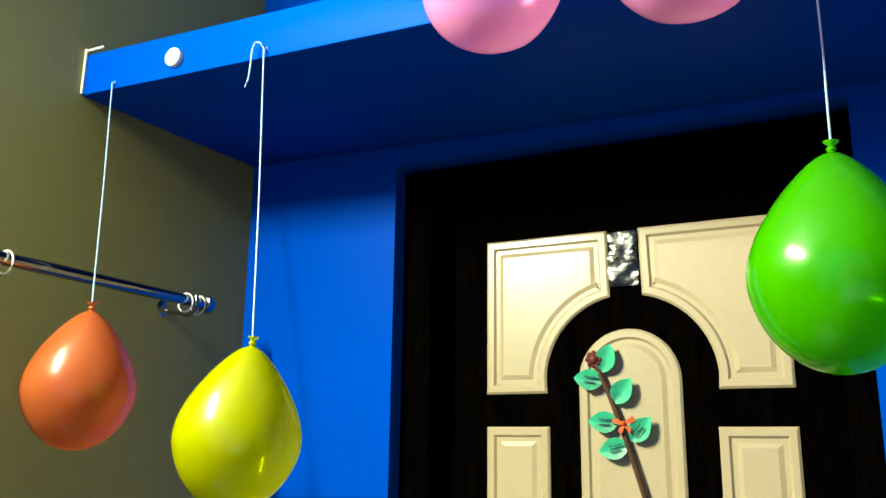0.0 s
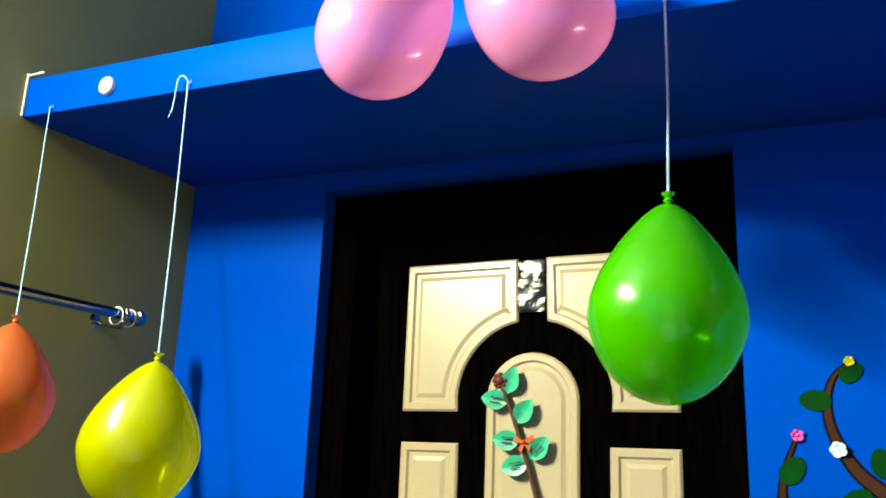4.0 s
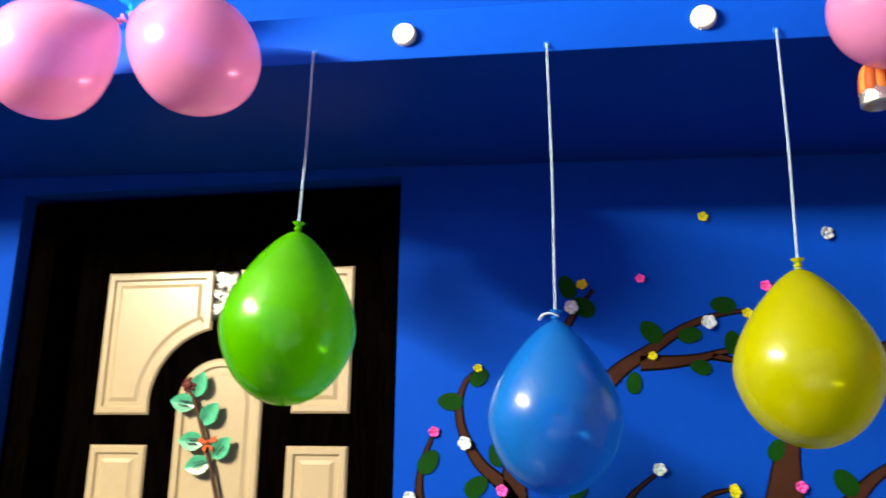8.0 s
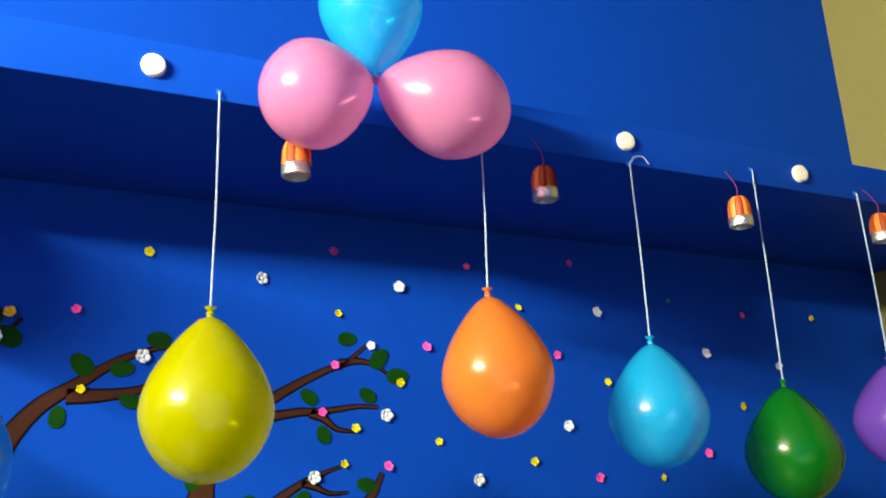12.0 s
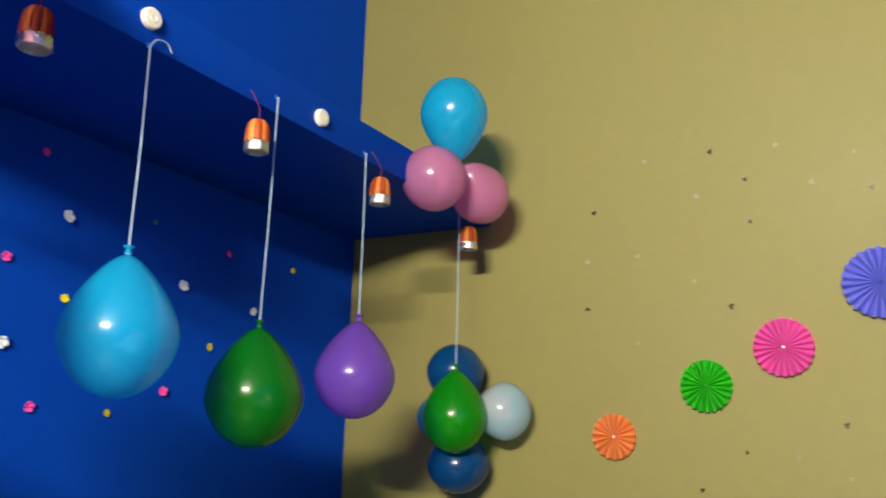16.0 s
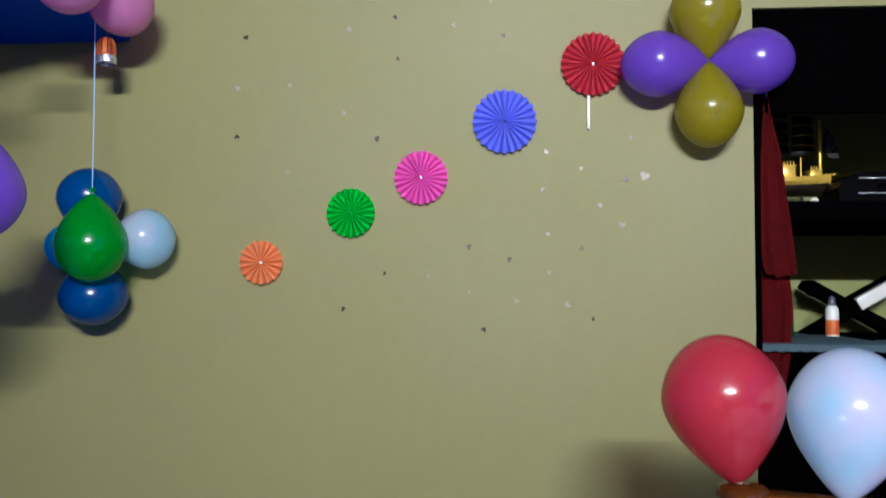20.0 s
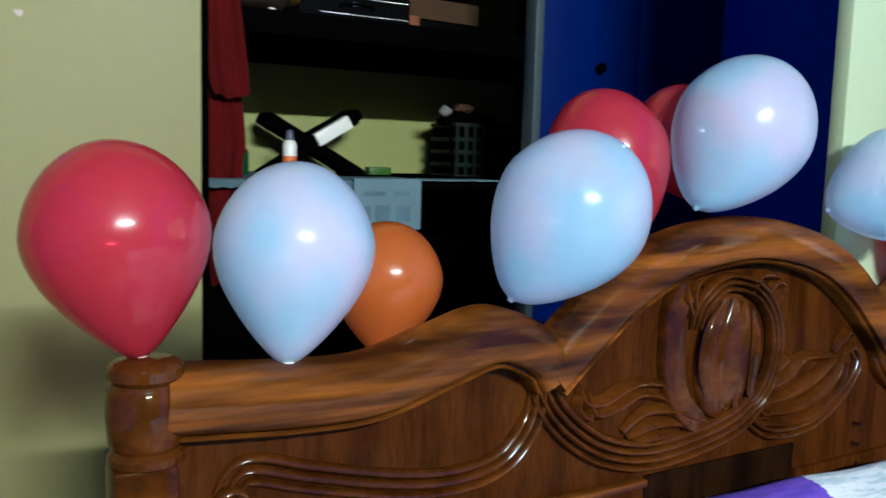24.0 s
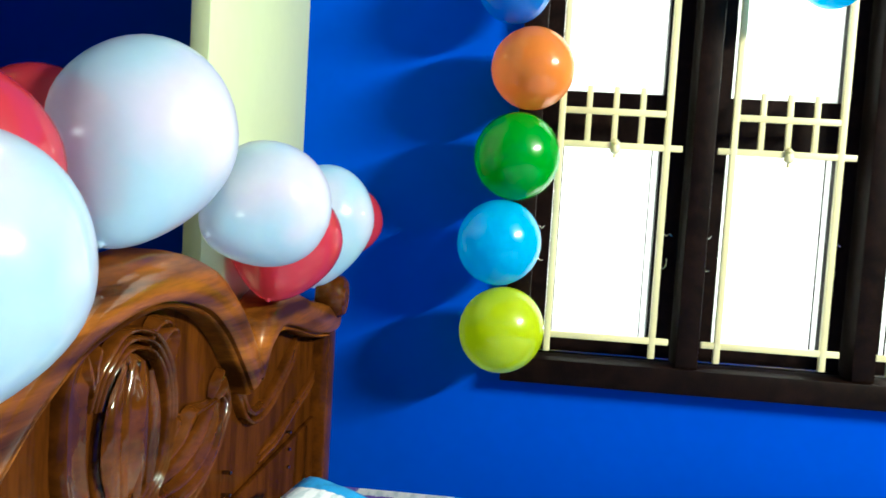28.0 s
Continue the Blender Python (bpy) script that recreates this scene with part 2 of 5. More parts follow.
def smooth_line(points, steps=8):
    """A Catmull-Rom line through the points."""
    pts = [Vector(p) for p in points]
    pts = [2 * pts[0] - pts[1], *pts, 2 * pts[-1] - pts[-2]]
    out = []
    for i in range(1, len(pts) - 2):
        a, b, c, d = pts[i - 1:i + 3]
        for k in range(steps):
            t = k / steps
            out.append(0.5 * ((2 * b) + (c - a) * t + (2 * a - 5 * b + 4 * c - d) * t * t + (3 * b - a - 3 * c + d) * t ** 3))
    out.append(pts[-2])
    return out


def sweep(line, section, width=lambda t: 1.0, side=None, bm=None):
    """Carry a closed section of (across, out) pairs along the line. side: the fixed 'out' way."""
    bm = bm or bmesh.new()
    rings = []
    for i, p in enumerate(line):
        t = (line[min(i + 1, len(line) - 1)] - line[max(i - 1, 0)]).normalized()
        out = Vector(side) if side else (Vector((0, 0, 1)) if abs(t.z) < 0.9 else Vector((1, 0, 0)))
        across = t.cross(out).normalized()
        up = across.cross(t).normalized() if not side else out
        w = width(i / (len(line) - 1))
        rings.append([bm.verts.new(p + across * (u * w) + up * (v * (w if not side or v > 0 else 1.0))) for u, v in section])
    n = len(section)
    for a, b in zip(rings, rings[1:]):
        for k in range(n):
            bm.faces.new((a[k], a[(k + 1) % n], b[(k + 1) % n], b[k]))
    bm.faces.new(rings[0][::-1])
    bm.faces.new(rings[-1])
    return bm


def circle_section(r, n=8):
    return [(r * math.cos(2 * math.pi * k / n), r * math.sin(2 * math.pi * k / n)) for k in range(n)]


def tube(points, r, n=8, steps=6, taper=lambda t: 1.0):
    return sweep(smooth_line(points, steps), circle_section(r, n), taper)


def plate(outline, depth, out=(0, -1, 0), bm=None):
    """A flat sheet with thickness: outline points in space, raised along out."""
    bm = bm or bmesh.new()
    face = bm.faces.new([bm.verts.new(p) for p in outline])
    grown = bmesh.ops.extrude_face_region(bm, geom=[face])["geom"]
    bmesh.ops.translate(bm, vec=Vector(out) * depth, verts=[g for g in grown if isinstance(g, bmesh.types.BMVert)])
    return bm


# ---- the room ----
LEFT, RIGHT, NORTH, SOUTH, TOP = -1.455, 2.93, 1.612, -2.245, 3.35
D0, D1, DTOP = -0.977, 0.011, 2.125      # doorway
W0, W1, WZ0, WZ1 = 0.40, 1.545, 0.900, 1.985   # window opening
N0, N1, NTOP, NBACK = -1.540, -0.648, 2.126, 3.62   # niche in the east wall

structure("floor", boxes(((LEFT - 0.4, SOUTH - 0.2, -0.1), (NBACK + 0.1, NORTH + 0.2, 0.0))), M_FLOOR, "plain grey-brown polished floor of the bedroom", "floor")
roof = boxes(((LEFT - 0.4, SOUTH - 0.2, 3.20), (NBACK + 0.1, NORTH + 0.2, TOP + 0.10)))
for v in roof.verts:
    v.co.z += (2.6 - v.co.x) * 0.014
structure("ceiling", roof, M_CEIL, "plain unseen ceiling, dark grey to cut bounced light", "ceiling")
west = boxes(((LEFT - 0.15, SOUTH - 0.2, 0), (LEFT, NORTH + 0.2, TOP)))
for v in west.verts:
    v.co.x += (v.co.y - 1.085) * 0.080      # the wall stands a little out of square
structure("wall_west", west, M_OLIVE, "olive painted plaster wall with the curtain rod", "wall")
structure("wall_north", boxes(((LEFT - 0.03, NORTH, 0), (D0, NORTH + 0.2, TOP)), ((D1, NORTH, 0), (RIGHT, NORTH + 0.2, TOP)),
                              ((D0, NORTH, DTOP), (D1, NORTH + 0.2, TOP))), M_BLUE, "bright blue painted plaster wall with a doorway", "wall")
structure("wall_east", boxes(((RIGHT, N1, 0), (RIGHT + 0.12, NORTH + 0.2, TOP)), ((RIGHT, N0, NTOP), (RIGHT + 0.12, N1, TOP))),
          M_OLIVE, "olive painted plaster wall beside the open niche", "wall")
structure("wall_south", boxes(((LEFT - 0.3, SOUTH - 0.2, 0), (W0, SOUTH, TOP)), ((W1, SOUTH - 0.2, 0), (NBACK, SOUTH, TOP)),
                              ((W0, SOUTH - 0.2, 0), (W1, SOUTH, WZ0)), ((W0, SOUTH - 0.2, WZ1), (W1, SOUTH, TOP))),
          M_BLUE, "bright blue painted plaster wall with a window", "wall")
structure("niche_back", boxes(((NBACK, SOUTH, 0), (NBACK + 0.1, NORTH + 0.2, TOP))), M_NICHE, "yellow-green painted back wall of the niche", "wall")
loft = boxes(((LEFT - 0.03, 1.085, 2.146), (RIGHT, NORTH, 2.240)), bevel=0.004)
for v in loft.verts:
    v.co.z -= v.co.x * 0.0263      # the slab falls towards the east
structure("slab_loft", loft, M_BLUE, "blue painted concrete loft slab along the wall", "shelf slab")
structure("hallway_wall", boxes(((D0 - 0.3, NORTH + 0.6, 0), (D1 + 0.3, NORTH + 0.7, TOP))), M_BLACK, "dark wall behind the closed door", "wall")

structure("slab_trim", boxes(((LEFT + 0.0005, 1.079, 2.186), (LEFT + 0.007, 1.0845, 2.290)), ((LEFT + 0.007, 1.080, 2.282), (LEFT + 0.055, 1.0845, 2.288)), bevel=0.0015),
          M_CEIL2, "chipped white plaster line at the slab's end", "trim")

# pale partition beside the window and the blue cupboard front
screen = boxes(((2.000, SOUTH, 0), (2.030, -1.518, TOP)), bevel=0.002)
for v in screen.verts:
    v.co.x += (-1.518 - v.co.y) * 0.069
structure("partition", screen, M_PALE, "pale green painted partition beside the window wall", "partition")
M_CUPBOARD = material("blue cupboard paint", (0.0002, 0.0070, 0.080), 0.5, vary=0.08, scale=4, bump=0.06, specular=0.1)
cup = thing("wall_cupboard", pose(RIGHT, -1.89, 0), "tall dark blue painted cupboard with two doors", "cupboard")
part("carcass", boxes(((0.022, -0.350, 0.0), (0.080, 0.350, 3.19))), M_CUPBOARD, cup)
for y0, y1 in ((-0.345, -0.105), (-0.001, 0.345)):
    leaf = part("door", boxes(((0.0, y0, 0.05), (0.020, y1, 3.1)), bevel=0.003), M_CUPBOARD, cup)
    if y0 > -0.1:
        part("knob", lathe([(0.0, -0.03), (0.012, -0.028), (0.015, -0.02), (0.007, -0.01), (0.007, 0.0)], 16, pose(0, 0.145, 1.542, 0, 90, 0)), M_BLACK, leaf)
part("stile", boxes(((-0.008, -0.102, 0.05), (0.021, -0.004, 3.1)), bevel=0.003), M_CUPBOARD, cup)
M_STEEL = material("grey blue painted steel", (0.045, 0.062, 0.066), 0.4, vary=0.08, scale=20)
structure("niche_post", boxes(((2.895, -1.530, 0), (2.945, -1.506, TOP)), bevel=0.002), M_STEEL, "narrow grey-blue edge strip of the niche", "trim")
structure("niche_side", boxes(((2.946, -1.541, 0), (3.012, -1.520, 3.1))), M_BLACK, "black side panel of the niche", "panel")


# ---- the door ----
door = thing("door_1", pose(-0.464, 1.745, -0.013), "closed dark brown panel door with cream raised panels", "door", "", "structure")
part("door_leaf", boxes(((-0.44, 0.0, 0.01), (0.42, 0.04, 2.045)), bevel=0.003), M_DARKWOOD, door)
for lo, hi in (((-0.515, -0.085, 0.013), (-0.44, 0.06, 2.13)), ((0.42, -0.085, 0.013), (0.475, 0.06, 2.13)), ((-0.44, -0.085, 2.05), (0.42, 0.06, 2.13))):
    part("door_frame", boxes((lo, hi), bevel=0.004), M_DARKWOOD, door)


def inset_line(pts, d):
    """The closed outline moved inwards by d (counter-clockwise points)."""
    out, n = [], len(pts)
    for i in range(n):
        p, q, r = Vector(pts[i - 1]), Vector(pts[i]), Vector(pts[(i + 1) % n])
        a, b = (q - p).normalized(), (r - q).normalized()
        na, nb = Vector((-a.y, a.x)), Vector((-b.y, b.x))
        m = (na + nb).normalized()
        out.append(q + m * (d / max(0.35, m.dot(na))))
    return out


def moulded(outline, parent, label=""):
    """A raised cream panel: outline in the door's face, with a stepped moulding inside its edge."""
    pts = [Vector(p) for p in outline]
    if sum(p.x * q.y - q.x * p.y for p, q in zip(pts, pts[1:] + pts[:1])) < 0:
        pts.reverse()
    bm, rings = bmesh.new(), []
    for d, y in ((0.0, 0.0), (0.0, -0.006), (0.005, -0.010), (0.018, -0.010), (0.023, -0.004), (0.032, -0.004), (0.042, -0.008)):
        rings.append([bm.verts.new((p.x, y, p.y)) for p in inset_line(pts, d)])
    for a, b in zip(rings, rings[1:]):
        for k in range(len(a)):
            bm.faces.new((a[k], a[(k + 1) % len(a)], b[(k + 1) % len(a)], b[k]))
    inner = rings[-1]
    edges = [bm.edges.get((inner[k], inner[(k + 1) % len(inner)])) for k in range(len(inner))]
    bmesh.ops.triangle_fill(bm, edges=edges, use_beauty=True)
    return part("panel", bm, M_CREAM, parent, label, 0)


def arc(cx, cz, r, a0, a1, n=14):
    return [(cx + r * math.cos(radians(a0 + (a1 - a0) * k / n)), cz + r * math.sin(radians(a0 + (a1 - a0) * k / n))) for k in range(n + 1)]


CX, CZ = 0.003, 1.620     # centre of the arch, in the door's own measure
moulded([(-0.328, 1.595), (-0.182, 1.595), *arc(CX, CZ, 0.187, 176, 101), (-0.036, 1.955), (-0.328, 1.955)], door)
moulded([(0.333, 1.955), (0.034, 1.955), *arc(CX, CZ, 0.187, 79, 4), (0.188, 1.598), (0.333, 1.598)], door)
moulded([(-0.108, 0.72), (0.114, 0.72), *arc(CX, CZ, 0.111, 0, 180, 20)], door)
for x0, x1 in ((-0.328, -0.178), (0.182, 0.333)):
    moulded([(x0, 0.72), (x1, 0.72), (x1, 1.522), (x0, 1.522)], door)
    moulded([(x0, 0.12), (x1, 0.12), (x1, 0.62), (x0, 0.62)], door)
moulded([(-0.108, 0.12), (0.114, 0.12), (0.114, 0.62), (-0.108, 0.62)], door)

# crumpled shiny tape over the middle stile
M_TAPE = material("shiny black tape", (0.006, 0.007, 0.007), 0.22, specular=0.5, vary=0.3, scale=30, bump=0.3, bump_scale=70)
tape = bmesh.new()
for k in range(15):
    for j in range(7):
        x, z = -0.034 + 0.068 * j / 6, 1.825 + 0.125 * k / 14
        tape.verts.new((x + random.uniform(-0.002, 0.002), -0.003 - random.random() * 0.008, z))
tape.verts.ensure_lookup_table()
for k in range(14):
    for j in range(6):
        a = k * 7 + j
        tape.faces.new([tape.verts[i] for i in (a, a + 1, a + 8, a + 7)])
tagged(part("tape_strip", tape, M_TAPE), "crumpled shiny black tape over the door's middle stile", "tape").matrix_world = pose(-0.464, 1.741, -0.013)

# plant ornament stuck on the door
M_STEM = material("brown felt stem", (0.060, 0.020, 0.010), 0.7, vary=0.25, scale=40)
M_LEAFP = material("green plastic leaf", (0.06, 0.40, 0.23), 0.3, vary=0.6, scale=70, translucent=0.1, coat=0.3)
M_BOW = material("orange ribbon", (0.62, 0.10, 0.015), 0.45, vary=0.2, scale=60, translucent=0.2)
M_INK = material("dark green ink", (0.005, 0.05, 0.05), 0.6)
sprig = thing("plant_ornament", pose(-0.464, 1.733, -0.013), "brown paper twig with green plastic leaves and orange bow", "ornament")
part("stem", tube([(-0.066, -0.012, 1.655), (-0.042, -0.012, 1.60), (-0.018, -0.012, 1.535), (0.006, -0.012, 1.46), (0.035, -0.012, 1.36), (0.060, -0.012, 1.24)], 0.0055), M_STEM, sprig)


def leaf_mesh(length, width, curl=0.15, n=8):
    """A pointed leaf from the origin along x, cupped along its midrib."""
    bm, rows = bmesh.new(), []
    for i in range(n + 1):
        t = i / n
        w = width * 0.5 * math.sin(math.pi * min(1, t ** 0.85)) ** 0.8
        lift = curl * length * t * t
        rows.append([bm.verts.new((t * length, s * w, lift + abs(s) * w * 0.35)) for s in (-1, -0.5, 0, 0.5, 1)])
    for a, b in zip(rows, rows[1:]):
        for k in range(4):
            bm.faces.new((a[k], a[k + 1], b[k + 1], b[k]))
    bmesh.ops.remove_doubles(bm, verts=bm.verts, dist=1e-5)
    solid = bmesh.ops.solidify(bm, geom=bm.faces[:], thickness=0.0012)
    return bm


for x, z, turn, marked in ((-0.052, 1.635, 70, 0), (-0.048, 1.617, 172, 1), (-0.028, 1.570, 52, 0), (-0.018, 1.530, 178, 1), (0.006, 1.492, 48, 1), (0.002, 1.483, 193, 1)):
    holder = part("leaf", leaf_mesh(0.066, 0.046, 0.10), M_LEAFP, sprig)
    holder.matrix_local = pose(x, -0.0105, z) @ Matrix.Rotation(radians(-turn), 4, "Y") @ pose(0, 0, 0, 90, 0, 0)
    if marked:
        for k in range(2):
            line = part("marking", boxes(((0.014 + 0.004 * k, -0.007 + 0.011 * k, 0.0105), (0.042, -0.004 + 0.011 * k, 0.0112))), M_INK, holder)
            line.matrix_local = pose(0, 0, -0.0035, 0, -6, 0)
bud = bmesh.new()
for k in range(8):
    a = 2 * math.pi * k / 8
    bmesh.ops.create_uvsphere(bud, u_segments=8, v_segments=6, radius=1.0, matrix=Matrix.Translation((-0.068 + 0.013 * math.cos(a), -0.014, 1.665 + 0.013 * math.sin(a))) @ Matrix.Diagonal((0.0065, 0.006, 0.0065, 1)))
bmesh.ops.create_uvsphere(bud, u_segments=10, v_segments=8, radius=0.013, matrix=Matrix.Translation((-0.068, -0.014, 1.665)))
part("flower", bud, material("dark red flower", (0.11, 0.012, 0.010), 0.6, vary=0.3, scale=60), sprig, "dark red flower")
bow = bmesh.new()
for wing in ([(0.002, 0.004), (0.020, 0.016), (0.026, 0.004), (0.003, -0.003)], [(-0.002, 0.003), (-0.018, 0.013), (-0.026, 0.002), (-0.003, -0.004)],
             [(0.001, -0.003), (0.016, -0.010), (0.014, -0.022), (0.004, -0.008)], [(-0.001, -0.003), (-0.012, -0.014), (-0.005, -0.024), (0.003, -0.006)]):
    plate([(-0.006 + u, -0.022 + 0.12 * abs(u), 1.528 + v) for u, v in wing], 0.003, (0, -1, 0), bow)
bmesh.ops.create_uvsphere(bow, u_segments=10, v_segments=7, radius=0.0055, matrix=Matrix.Translation((-0.006, -0.025, 1.528)))
part("bow", bow, M_BOW, sprig, "orange ribbon bow")

# ---- curtain rod on the west wall ----
rod = thing("curtain_rod", pose(-1.355, 0, 1.776), "chrome curtain rod on brackets along the olive wall", "curtain rod")
part("tube", lathe([(0.0125, -0.85), (0.0125, 1.395)], 20, pose(0, 0, 0, -90, 0, 0)), M_CHROME, rod)
part("finial", lathe([(0.0125, 0), (0.019, 0.003), (0.021, 0.014), (0.017, 0.024), (0.008, 0.030), (0.0, 0.031)], 20, pose(0, 1.395, 0, -90, 0, 0)), M_CHROME, rod)
for y in (1.355, -0.75):
    part("bracket", tube([(-0.110 + 0.080 * (y - 1.355), y, -0.012), (-0.03, y, -0.026), (0.0, y, -0.030), (0.018, y, -0.012), (0.016, y, 0.012)], 0.005), M_CHROME, rod)
    part("wall_plate", lathe([(0.024, 0), (0.024, 0.004), (0.018, 0.008), (0, 0.008)], 20, pose(-0.086 + 0.080 * (y - 1.355), y, -0.012, 0, 90, 0)), M_CHROME, rod)
for y in (1.38, 1.34, 0.89):
    ring = bmesh.new()
    pts = [Vector((0.021 * math.cos(a), 0, 0.021 * math.sin(a) - 0.006)) for a in [2 * math.pi * k / 20 for k in range(21)]]
    sweep(pts, circle_section(0.0018, 6), bm=ring)
    hoop = part("ring", ring, M_WHITE, rod)
    hoop.location = (0, y, 0)

# ---- balloons ----
def latex(name, color):
    """A thin, stretched skin: glossy, lit through, and clear enough to show the shine of its far side."""
    mat = material(name, color, 0.24, vary=0.05, scale=8, specular=0.6, coat=1.0, translucent=0.36)
    nodes, links = mat.node_tree.nodes, mat.node_tree.links
    nodes["Principled BSDF"].inputs["Coat Roughness"].default_value = 0.085
    end = nodes["Material Output"].inputs["Surface"]
    skin = end.links[0].from_socket
    clear, mix, thin = nodes.new("ShaderNodeBsdfTransparent"), nodes.new("ShaderNodeMixShader"), nodes.new("ShaderNodeGamma")
    thin.inputs["Color"].default_value, thin.inputs["Gamma"].default_value = (*color, 1), 0.45
    links.new(thin.outputs["Color"], clear.inputs["Color"])
    mix.inputs["Fac"].default_value = 0.34
    links.new(skin, mix.inputs[1])
    links.new(clear.outputs["BSDF"], mix.inputs[2])
    links.new(mix.outputs["Shader"], end)
    return mat


LATEX = {
    "red": latex("red latex", (0.58, 0.040, 0.066)), "coral": latex("coral latex", (0.55, 0.125, 0.036)),
    "orange": latex("orange latex", (0.84, 0.27, 0.050)), "yellow": latex("yellow latex", (0.50, 0.52, 0.004)),
    "lime": latex("lime latex", (0.085, 0.45, 0.003)), "green": latex("green latex", (0.003, 0.38, 0.012)),
    "deep green": latex("deep green latex", (0.0019, 0.2375, 0.019)), "blue": latex("blue latex", (0.0017, 0.17, 0.663)),
    "deep blue": latex("deep blue latex", (0.00255, 0.102, 0.357)), "turquoise": latex("turquoise latex", (0.002, 0.52, 0.95)),
    "pink": latex("pink latex", (0.76, 0.28, 0.54)), "purple": latex("purple latex", (0.23, 0.095, 0.66)),
    "burnt orange": latex("burnt orange latex", (0.64, 0.165, 0.028)), "olive": latex("olive yellow latex", (0.40, 0.33, 0.003)), "white": latex("pearl white latex", (0.58, 0.68, 0.79)),
    "lemon": latex("lemon latex", (0.60, 0.76, 0.002)),
}


def pearl(mat, cool, warm):
    """Cloudy pearl white: soft cool and rosy drifts stand in for reflections and show-through."""
    nodes, links = mat.node_tree.nodes, mat.node_tree.links
    tint = next(n for n in nodes if n.bl_idname == "ShaderNodeMix")
    place, info, cloud, ramp = (nodes.new(k) for k in ("ShaderNodeTexCoord", "ShaderNodeObjectInfo", "ShaderNodeTexNoise", "ShaderNodeValToRGB"))
    cloud.noise_dimensions = "4D"
    cloud.inputs["Scale"].default_value, cloud.inputs["Detail"].default_value = 7.5, 1.5
    many = nodes.new("ShaderNodeMath")
    many.operation = "MULTIPLY"
    many.inputs[1].default_value = 40.0
    links.new(info.outputs["Random"], many.inputs[0])
    links.new(many.outputs["Value"], cloud.inputs["W"])
    links.new(place.outputs["Object"], cloud.inputs["Vector"])
    ramp.color_ramp.elements[0].position, ramp.color_ramp.elements[1].position = 0.42, 0.60
    ramp.color_ramp.elements[0].color, ramp.color_ramp.elements[1].color = (*cool, 1), (*warm, 1)
    links.new(cloud.outputs["Fac"], ramp.inputs["Fac"])
    links.new(ramp.outputs["Color"], tint.inputs["A"])


pearl(LATEX["white"], (0.48, 0.77, 0.95), (0.78, 0.75, 0.92))


def balloon_profile(w, h, pear, cone=0.0):
    """(r, z) pairs of a blown balloon, neck up, its middle at the origin."""
    pts = []
    for k in range(29):
        a = math.pi * k / 28
        z = -math.cos(a)
        r = math.sin(a) * (1.0 - pear * max(0.0, z + 0.25) ** 1.5)
        if z > 0.35:
            r *= (max(0.0, 1 - z) / 0.65) ** cone
        pts.append((r, z))
    top = max(r for r, z in pts)
    return [(w / 2 * r / top, h / 2 * z) for r, z in pts[:-1]] + [(0.0045, h / 2 + 0.001), (0.0035, h / 2 + 0.004)]


def balloon(colour, place, w, h, neck_way, label, pear=0.30, group="", name="balloon", knot_size=1.0, cone=0.0):
    """A balloon thing: place is its middle, neck_way points from its middle to its knot."""
    way = Vector(neck_way).normalized()
    turn = Vector((0, 0, 1)).rotation_difference(way).to_matrix().to_4x4()
    ob = thing(name, Matrix.Translation(place), label, "balloon", group)
    body = part("body", lathe(balloon_profile(w, h, pear, cone), 40, turn), LATEX[colour], ob, "", 180)
    knot = lathe([(0.0035, 0.0), (0.0065, 0.003), (0.0055, 0.006), (0.0035, 0.008), (0.009, 0.013), (0.0095, 0.0145), (0.002, 0.0135)], 14, turn @ pose(0, 0, h / 2 + 0.001) @ Matrix.Scale(knot_size, 4))
    part("knot", knot, LATEX[colour], ob)
    return ob


def hang(ob, place, h, neck, top, tail=None):
    """The white string from a balloon's neck up to the slab, with a little tape."""
    base = Vector(place)
    a, b = Vector(neck) - base, Vector(top) - base
    mid = (a + b) / 2 + Vector((0.002, 0.0, 0))
    part("string", tube([a - Vector((0, 0, 0.008)), a + (mid - a) * 0.5, mid, b], 0.0016, 6, 5), M_STRING, ob)
    wrap = lathe([(0.0044, -0.002), (0.0052, 0.0), (0.0044, 0.002)], 12, Matrix.Translation(a))
    part("tie", wrap, M_STRING, ob)
    if tail:
        part("tail", tube([b, *[Vector(q) - base for q in tail]], 0.0016, 6, 6), M_STRING, ob)


HANG = "balloons hanging from the slab"
FRONT = 1.079
